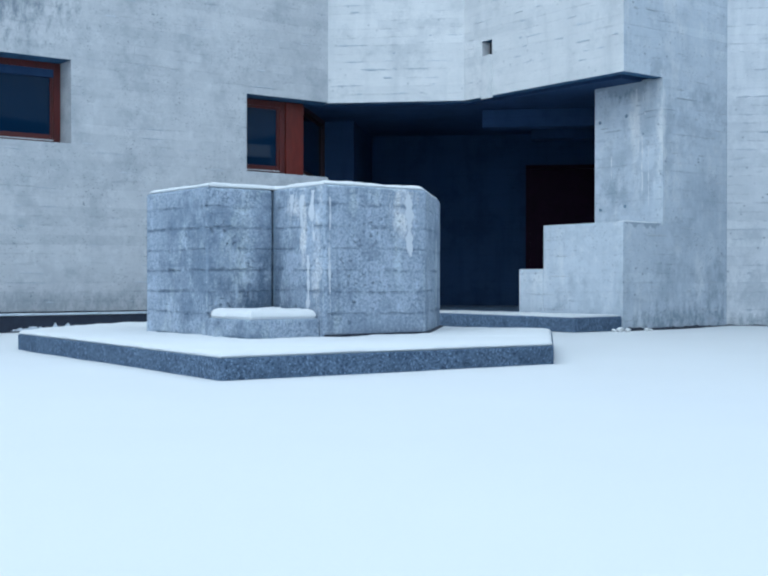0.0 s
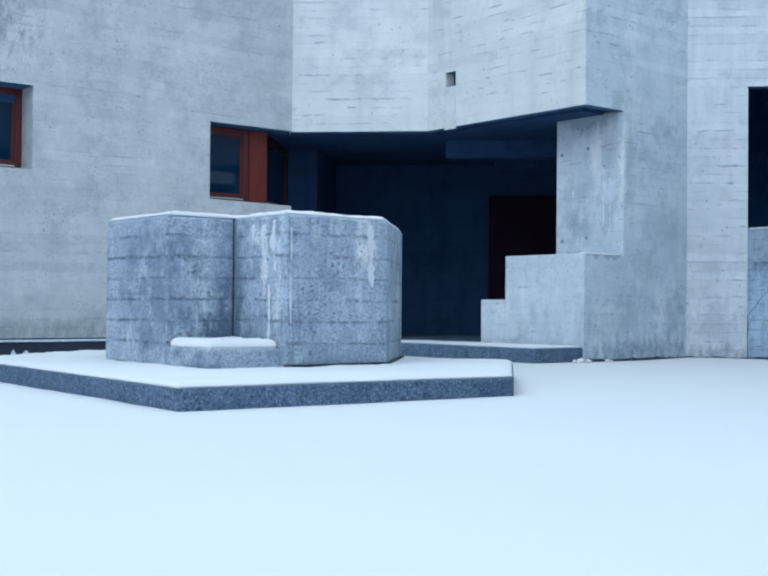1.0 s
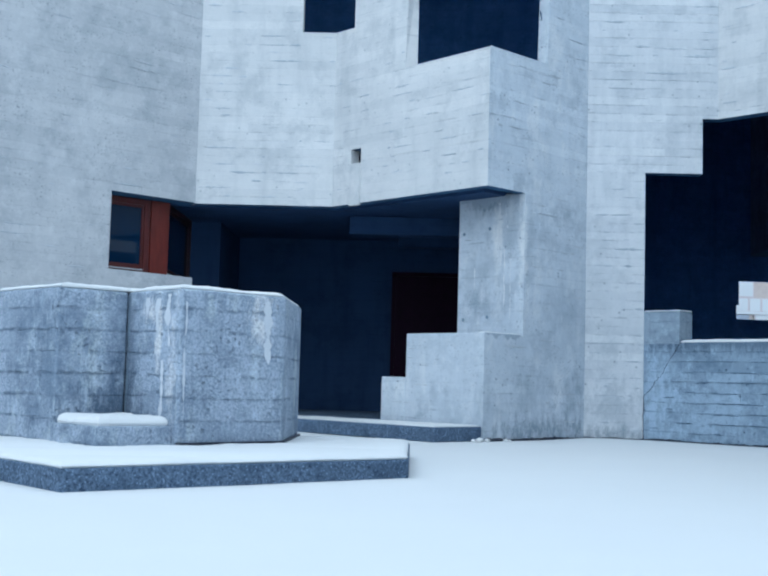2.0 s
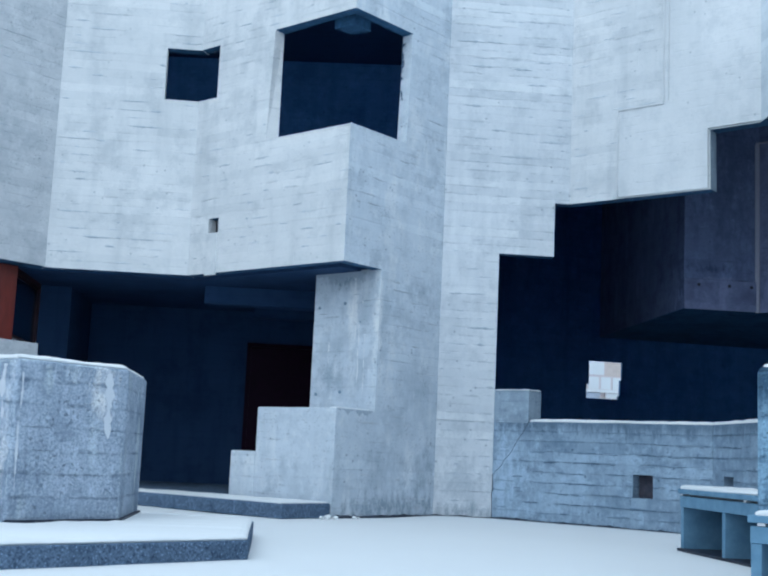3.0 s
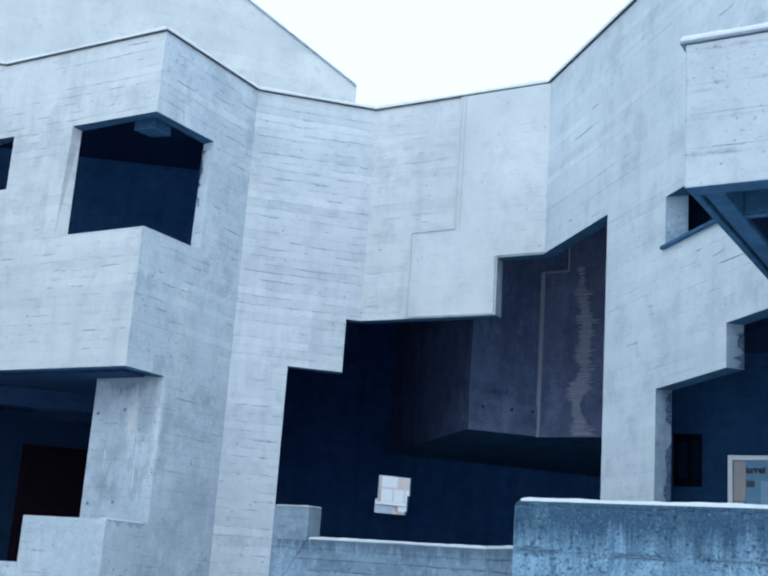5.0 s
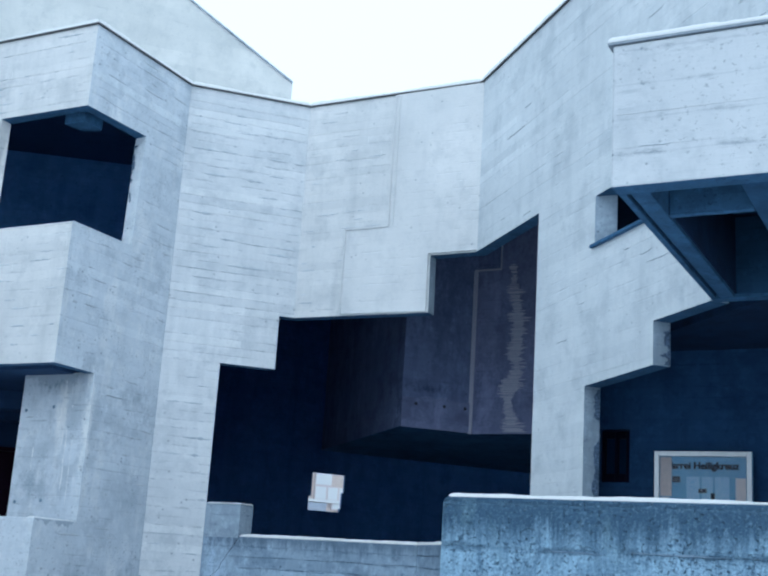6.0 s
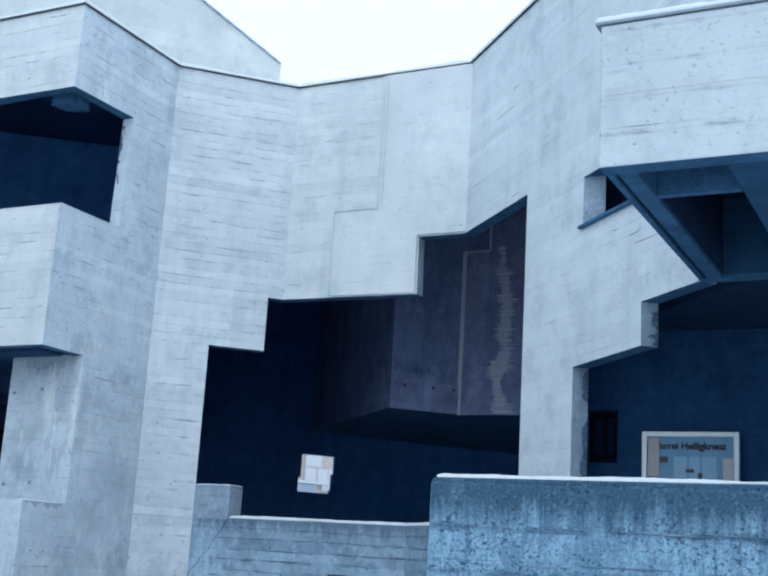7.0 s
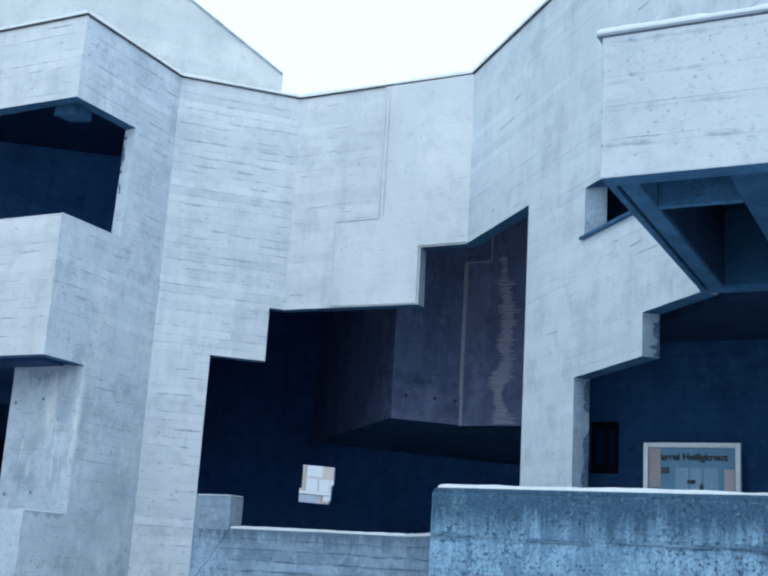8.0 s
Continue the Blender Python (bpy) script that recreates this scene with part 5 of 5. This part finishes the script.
# ---- benches ----
def bench(name, c, d, b, length, width, top, label):
    root = new(name)
    root.matrix_basis = Matrix.Translation((c.x, c.y, 0.0))
    tagged(root, label, "bench", "courtyard benches")
    q = [c, c + d * length, c + d * length + b * width, c + b * width]
    ins = [c + d * 0.01 + b * 0.02, c + d * (length - 0.01) + b * 0.02, c + d * (length - 0.01) + b * (width - 0.02), c + d * 0.01 + b * (width - 0.02)]
    bevel(part("seat", prism(q, top - 0.045, top), BENCHBLUE, root), 0.006)
    bevel(part("apron", prism(ins, top - 0.17, top - 0.065), BENCHBLUE, root), 0.006)
    part("gap_bar", prism([ins[i].lerp(ins[(i + 2) % 4], 0.06) for i in range(4)], top - 0.065, top - 0.045), METAL, root)
    for i in range(3):
        s = 0.06 + (length - 0.2) * i / 2
        part("spacer", prism([c + d * s + b * 0.012, c + d * (s + 0.05) + b * 0.012, c + d * (s + 0.05) + b * 0.08, c + d * s + b * 0.08], top - 0.063, top - 0.046), ALU, root, "small pale spacer under the seat")
    k = max(2, int(length / 1.0) + 1)
    for i in range(k):
        s = 0.01 + (length - 0.09) * i / (k - 1)
        bevel(part("leg", prism([c + d * s + b * 0.03, c + d * (s + 0.07) + b * 0.03, c + d * (s + 0.07) + b * (width - 0.06), c + d * s + b * (width - 0.06)], -0.02, top - 0.17), BENCHBLUE, root), 0.006)
    # back panel added to keep the space under the seat dark
    part("back_panel", prism([c + d * 0.01 + b * (width - 0.06), c + d * (length - 0.01) + b * (width - 0.06), c + d * (length - 0.01) + b * (width - 0.02), c + d * 0.01 + b * (width - 0.02)], -0.02, top - 0.17), BENCHBLUE, root)
    # dark sheet for snow-free ground, the bench's shade painted into it
    dry = mesh_ob("bare_ground", prism([c + d * 0.0 + b * 0.0, c + d * length, c + d * length + b * width, c + b * width], -0.02, 0.022), NEAR_BLACK)
    tagged(dry, "dark sheet for bare ground and shade under the bench", "ground", kind="structure")
    s_ = snow_strip("snow_on_bench", [p.lerp((q[0] + q[2]) / 2, 0.03) for p in q], top, 0.035, "snow lying on the bench seat")
    return root


bench("bench", NC + way(180) * 0.41 + way(-90) * 0.105, way(-90), way(0), 3.0, 0.40, 0.50, "bluish concrete bench against the stained wall, snow on its seat")
bench("bench", Vector((5.593, 10.45)), way(-135), way(-45), 3.2, 0.50, 0.575, "bluish concrete bench with snow on its seat and open sides")

# ---- fountain on its slab ----
SF = Vector((-0.92, 6.89))
SR = SF + Vector((2.19, 1.42))
SL = Vector((-3.13, 10.0))
slab_pts = [SF, SR, SR + way(45) * 2.25, SR + way(45) * 2.25 + way(135) * 2.2, SL + way(45) * 2.2 + way(0) * 0.6, SL + way(45) * 0.9]
slab_pts.append(SL)
ST = 0.135


def fountain():
    root = new("fountain")
    m_ = Vector((-1.34, 9.01))
    root.matrix_basis = Matrix.Translation((m_.x, m_.y, 0))
    tagged(root, "coarse grey concrete fountain block on a low slab, lightly snowed", "fountain")
    l_ = m_ + way(90) * 1.06
    i_ = m_ + way(0) * 0.62
    n_ = i_ + way(-90) * 0.72
    r_ = n_ + way(0) * 1.0
    rr = r_ + way(45) * 1.3
    b1 = rr + way(90) * 0.95
    b2 = l_ + way(45) * 0.9
    body = [l_, m_, i_, n_, r_, rr, b1, b2]
    bevel(part("slab", prism(slab_pts, -0.05, ST), CONC_SLAB, root, "coarse dark concrete slab"), 0.012)
    left = [l_, m_, i_ - way(0) * 0.012, i_ - way(0) * 0.012 + way(90) * 1.3, b2]
    right = [i_ + way(90) * 1.3, i_ + way(-90) * 0.002, n_, r_, rr, b1]
    bevel(part("block", prism(left, ST, 1.335), CONC_ROUGH, root), 0.025, 3)
    bevel(part("block", prism(right, ST, 1.338), CONC_ROUGH, root), 0.025, 3)
    c_ = m_ + way(-90) * 0.66
    led = [m_ + way(0) * 0.003, c_, c_ + way(0) * 0.62, i_ + way(-90) * 0.003]
    bevel(part("ledge", prism(led, ST, 0.31), CONC_ROUGH, root, "low concrete ledge in the notch"), 0.012)
    notch = root.children[2]
    for s_, z_, len_, w_, k_ in ((0.16, 1.30, 0.40, 0.045, 1.7), (0.30, 1.27, 0.28, 0.05, 4.1), (0.44, 1.28, 0.20, 0.04, 5.5), (0.22, 0.80, 0.45, 0.030, 8.8)):
        lime_run(notch, n_, way(90), way(180), s_, z_, len_, w_, k_, LIME_SOFT)
    for s_, z_, len_, w_, k_ in ((0.82, 1.29, 0.50, 0.045, 3.4), (0.05, 1.24, 0.95, 0.012, 4.7)):
        lime_run(notch, n_, way(0), way(-90), s_, z_, len_, w_, k_, LIME_SOFT)
    lime_run(notch, i_, way(-90), way(180), 0.008, 1.31, 1.12, 0.016, 12.0, FIN_DARK, "dark ragged joint in the notch")
    # dark strip along the foot, damp and contact shade in one colour
    for a_, b_ in ((n_ + way(180) * 0.0, r_), (r_, rr)):
        part("wet_joint", strip(a_, b_, 0.025, ST, ST + 0.052, side=-1), NEAR_BLACK, root, "dark strip for damp and gap shade at the block's foot")
    inset = 0.02
    cen = sum(body, Vector((0, 0))) / len(body)
    snow_strip("snow_on_fountain", [p.lerp(cen, inset) for p in body], 1.337, 0.035, "thin snow layer on the fountain block")
    snow_strip("snow_on_ledge", [p.lerp(sum(led, Vector((0, 0))) / 4, 0.06) for p in led], 0.31, 0.068, "thick soft snow on the ledge")
    sc = sum(slab_pts, Vector((0, 0))) / len(slab_pts)
    snow_strip("snow_on_slab", [p.lerp(sc, 0.004) for p in slab_pts], ST, 0.035, "even snow layer on the fountain slab")


fountain()

# ---- church body rising behind the roof ----
T1 = Vector((10.74, 28.68))
tw = way(135)
tl = 14.0
ob = wall("wall_church", T1 + tw * tl, T1, T1 + tw * tl + way(45) * 0.5, T1 + way(45) * 0.5, [(0, 5), (tl, 5), (tl, 14.1), (tl - 6.0, 17.75), (0, 17.75)], (), CONC_FAR, "pale tall church wall with a sloping roof edge", 0.5)
ob = mesh_ob("church_roof", prism([T1 + way(45) * 0.5, T1 + tw * tl + way(45) * 0.5, T1 + tw * tl + way(45) * 9, T1 + way(45) * 9], 5, 14.0), CONC_FAR)
tagged(ob, "pale church body behind the courtyard", "church", kind="structure")

c_o = way(-135) * 0.06
ob = wall("church_roof_edge", T1 + tw * tl + c_o, T1 + c_o, T1 + tw * tl + way(45) * 0.04, T1 + way(45) * 0.04, [(tl - 6.0, 17.73), (tl - 0.01, 14.08), (tl - 0.01, 14.12), (tl - 6.0, 17.775)], (), CONC_LOW, "thin grey roof edge of the church", 0.1)

# a plastered house with bright windows beyond the small opening
def far_house():
    root = new("house")
    root.matrix_basis = Matrix.Translation((18, 42, 0))
    tagged(root, "tan plastered house with pale windows beyond the courtyard", "house")
    part("wall", prism([(12, 40), (24, 40), (24, 46), (12, 46)], 0, 6.4), TAN, root)
    part("roof", prism([(11.6, 39.6), (24.4, 39.6), (24.4, 46.4), (11.6, 46.4)], 6.4, 6.7), SNOW, root, "snow-covered roof")
    part("ledge", prism([(12, 39.85), (24, 39.85), (24, 40), (12, 40)], 3.42, 3.52), PAPER, root, "pale string course")
    for x0, x1, z0, z1 in ((16.95, 17.55, 4.06, 4.70), (16.95, 17.36, 3.54, 3.98), (17.44, 17.82, 3.54, 3.98), (17.90, 18.40, 3.54, 3.98), (17.65, 18.2, 3.22, 3.40)):
        win = part("window", prism([(x0 - 0.04, 39.94), (x1 + 0.04, 39.94), (x1 + 0.04, 40), (x0 - 0.04, 40)], z0 - 0.04, z1 + 0.04), PAPERPINK, root, "beige window frame")
        part("pane", prism([(x0, 39.925), (x1, 39.925), (x1, 39.937), (x0, 39.937)], z0, z1), SNOW, win, "white window pane")
    part("plinth", prism([(12, 39.9), (17.4, 39.9), (17.4, 40), (12, 40)], 2.0, 3.40), BLUEGREY, root, "blue-grey painted base")


BLUEGREY = painted("blue_grey_render", (0.40, 0.44, 0.52), (0.48, 0.52, 0.60), 0.9, 3.0)
far_house()


# ---- broken edges in the passage opening ----
def spall(p, d, nrm, z0, z1, w0, seed, label):
    bm = bmesh.new()
    prev = None
    k = 46
    for i in range(k + 1):
        u = i / k
        z = z0 + (z1 - z0) * u
        big = noise.noise(Vector((seed, u * 6.0, 0)))
        w = w0 * max(0.05, 0.45 + 1.1 * big + 0.5 * noise.noise(Vector((seed, u * 21.0, 2))) + 0.3 * noise.noise(Vector((seed, u * 60.0, 4))))
        a = p + nrm * 0.004
        b = p + nrm * (0.004 + 0.012 * abs(noise.noise(Vector((seed, u * 9.0, 7))))) + d * w
        cur = [bm.verts.new((a.x, a.y, z)), bm.verts.new((b.x, b.y, z + 0.01 * noise.noise(Vector((u * 20, seed, 0)))))]
        if prev:
            bm.faces.new((prev[0], prev[1], cur[1], cur[0]))
        prev = cur
    tagged(mesh_ob("broken_edge", bm, CONC_SLAB), label, "broken concrete", kind="stuff")


rj = RE + way(-135) * 3.10
spall(rj + way(-45) * 0.18, way(135), way(-135), 1.2, 2.88, 0.09, 3.1, "dark broken concrete along the passage edge")
rk = RE + way(-135) * 4.42
spall(rk + way(-45) * 0.18, way(135), way(-135), 2.93, 3.31, 0.12, 8.7, "dark broken concrete at the opening's step")

spall(BB + way(0) * 1.125 + way(90) * 0.149, way(-90), way(180), 5.45, 6.25, 0.055, 5.3, "dark broken concrete on the bay opening's jamb")

# sill, and a dark sheet added as shade behind the small slanting window
sl = RE + way(-135) * 3.22 + way(135) * 0.045
ob = mesh_ob("window_sill", strip(sl, sl + way(-135) * 1.15, 0.06, 4.318, 4.352), CONC_UNDER)
tagged(bevel(ob, 0.006), "thin dark sill under the small wall opening", "sill", kind="structure")
sb = RE + way(-135) * 2.4 + way(-45) * 0.55
ob = mesh_ob("room_wall", strip(sb, sb + way(-135) * 4.6, 0.1, 4.27, 6.6), CONC_IN)
tagged(ob, "dark sheet added behind the small opening to hold its shade", "wall", kind="structure")


# ragged pale remains of an old coating on the dark kerb
def flake(p, d, length, z0, h, seed):
    bm = bmesh.new()
    k = max(8, int(length / 0.02))
    prev = None
    for i in range(k + 1):
        u = i / k
        top = z0 + h * max(0.04, (0.55 + 0.9 * noise.noise(Vector((seed, u * 4.0, 0))) + 0.6 * noise.noise(Vector((seed, u * 15.0, 1)))) * min(1, 6 * u, 6 * (1 - u)))
        q = p + d * (length * u)
        cur = [bm.verts.new((q.x, q.y, z0)), bm.verts.new((q.x, q.y, top)), bm.verts.new((q.x - 0.01 * d.y, q.y + 0.01 * d.x, top)), bm.verts.new((q.x - 0.01 * d.y, q.y + 0.01 * d.x, z0))]
        if prev:
            for e in range(4):
                bm.faces.new((prev[e], prev[(e + 1) % 4], cur[(e + 1) % 4], cur[e]))
        prev = cur
    tagged(mesh_ob("pale_flake", bm, CONC_LOW), "ragged pale remains of coating on the kerb", "flake", "kerb flakes", kind="stuff")


for s_, len_, h_f, sd_ in ((3.85, 0.42, 0.07, 1.0), (3.38, 0.30, 0.10, 2.4), (3.0, 0.36, 0.09, 3.9), (2.5, 0.25, 0.08, 5.2), (5.2, 0.5, 0.06, 6.6)):
    flake(kb - way(0) * s_ + k_out * 0.006, way(0), len_, 0.02, h_f * 0.9, sd_)

# ---- unseen plain walls added behind the camera to darken window reflections ----
for a_, b_ in (((-18, -15), (20, -15)), ((20, -15), (20, 4)), ((-18, 4), (-18, -15))):
    ob = mesh_ob("wall_court", strip(Vector(a_), Vector(b_), 0.4, 0.0, 6.5, side=-1), CONC_LOW)
    tagged(ob, "unseen plain wall added to darken the window reflections", "wall", kind="structure")
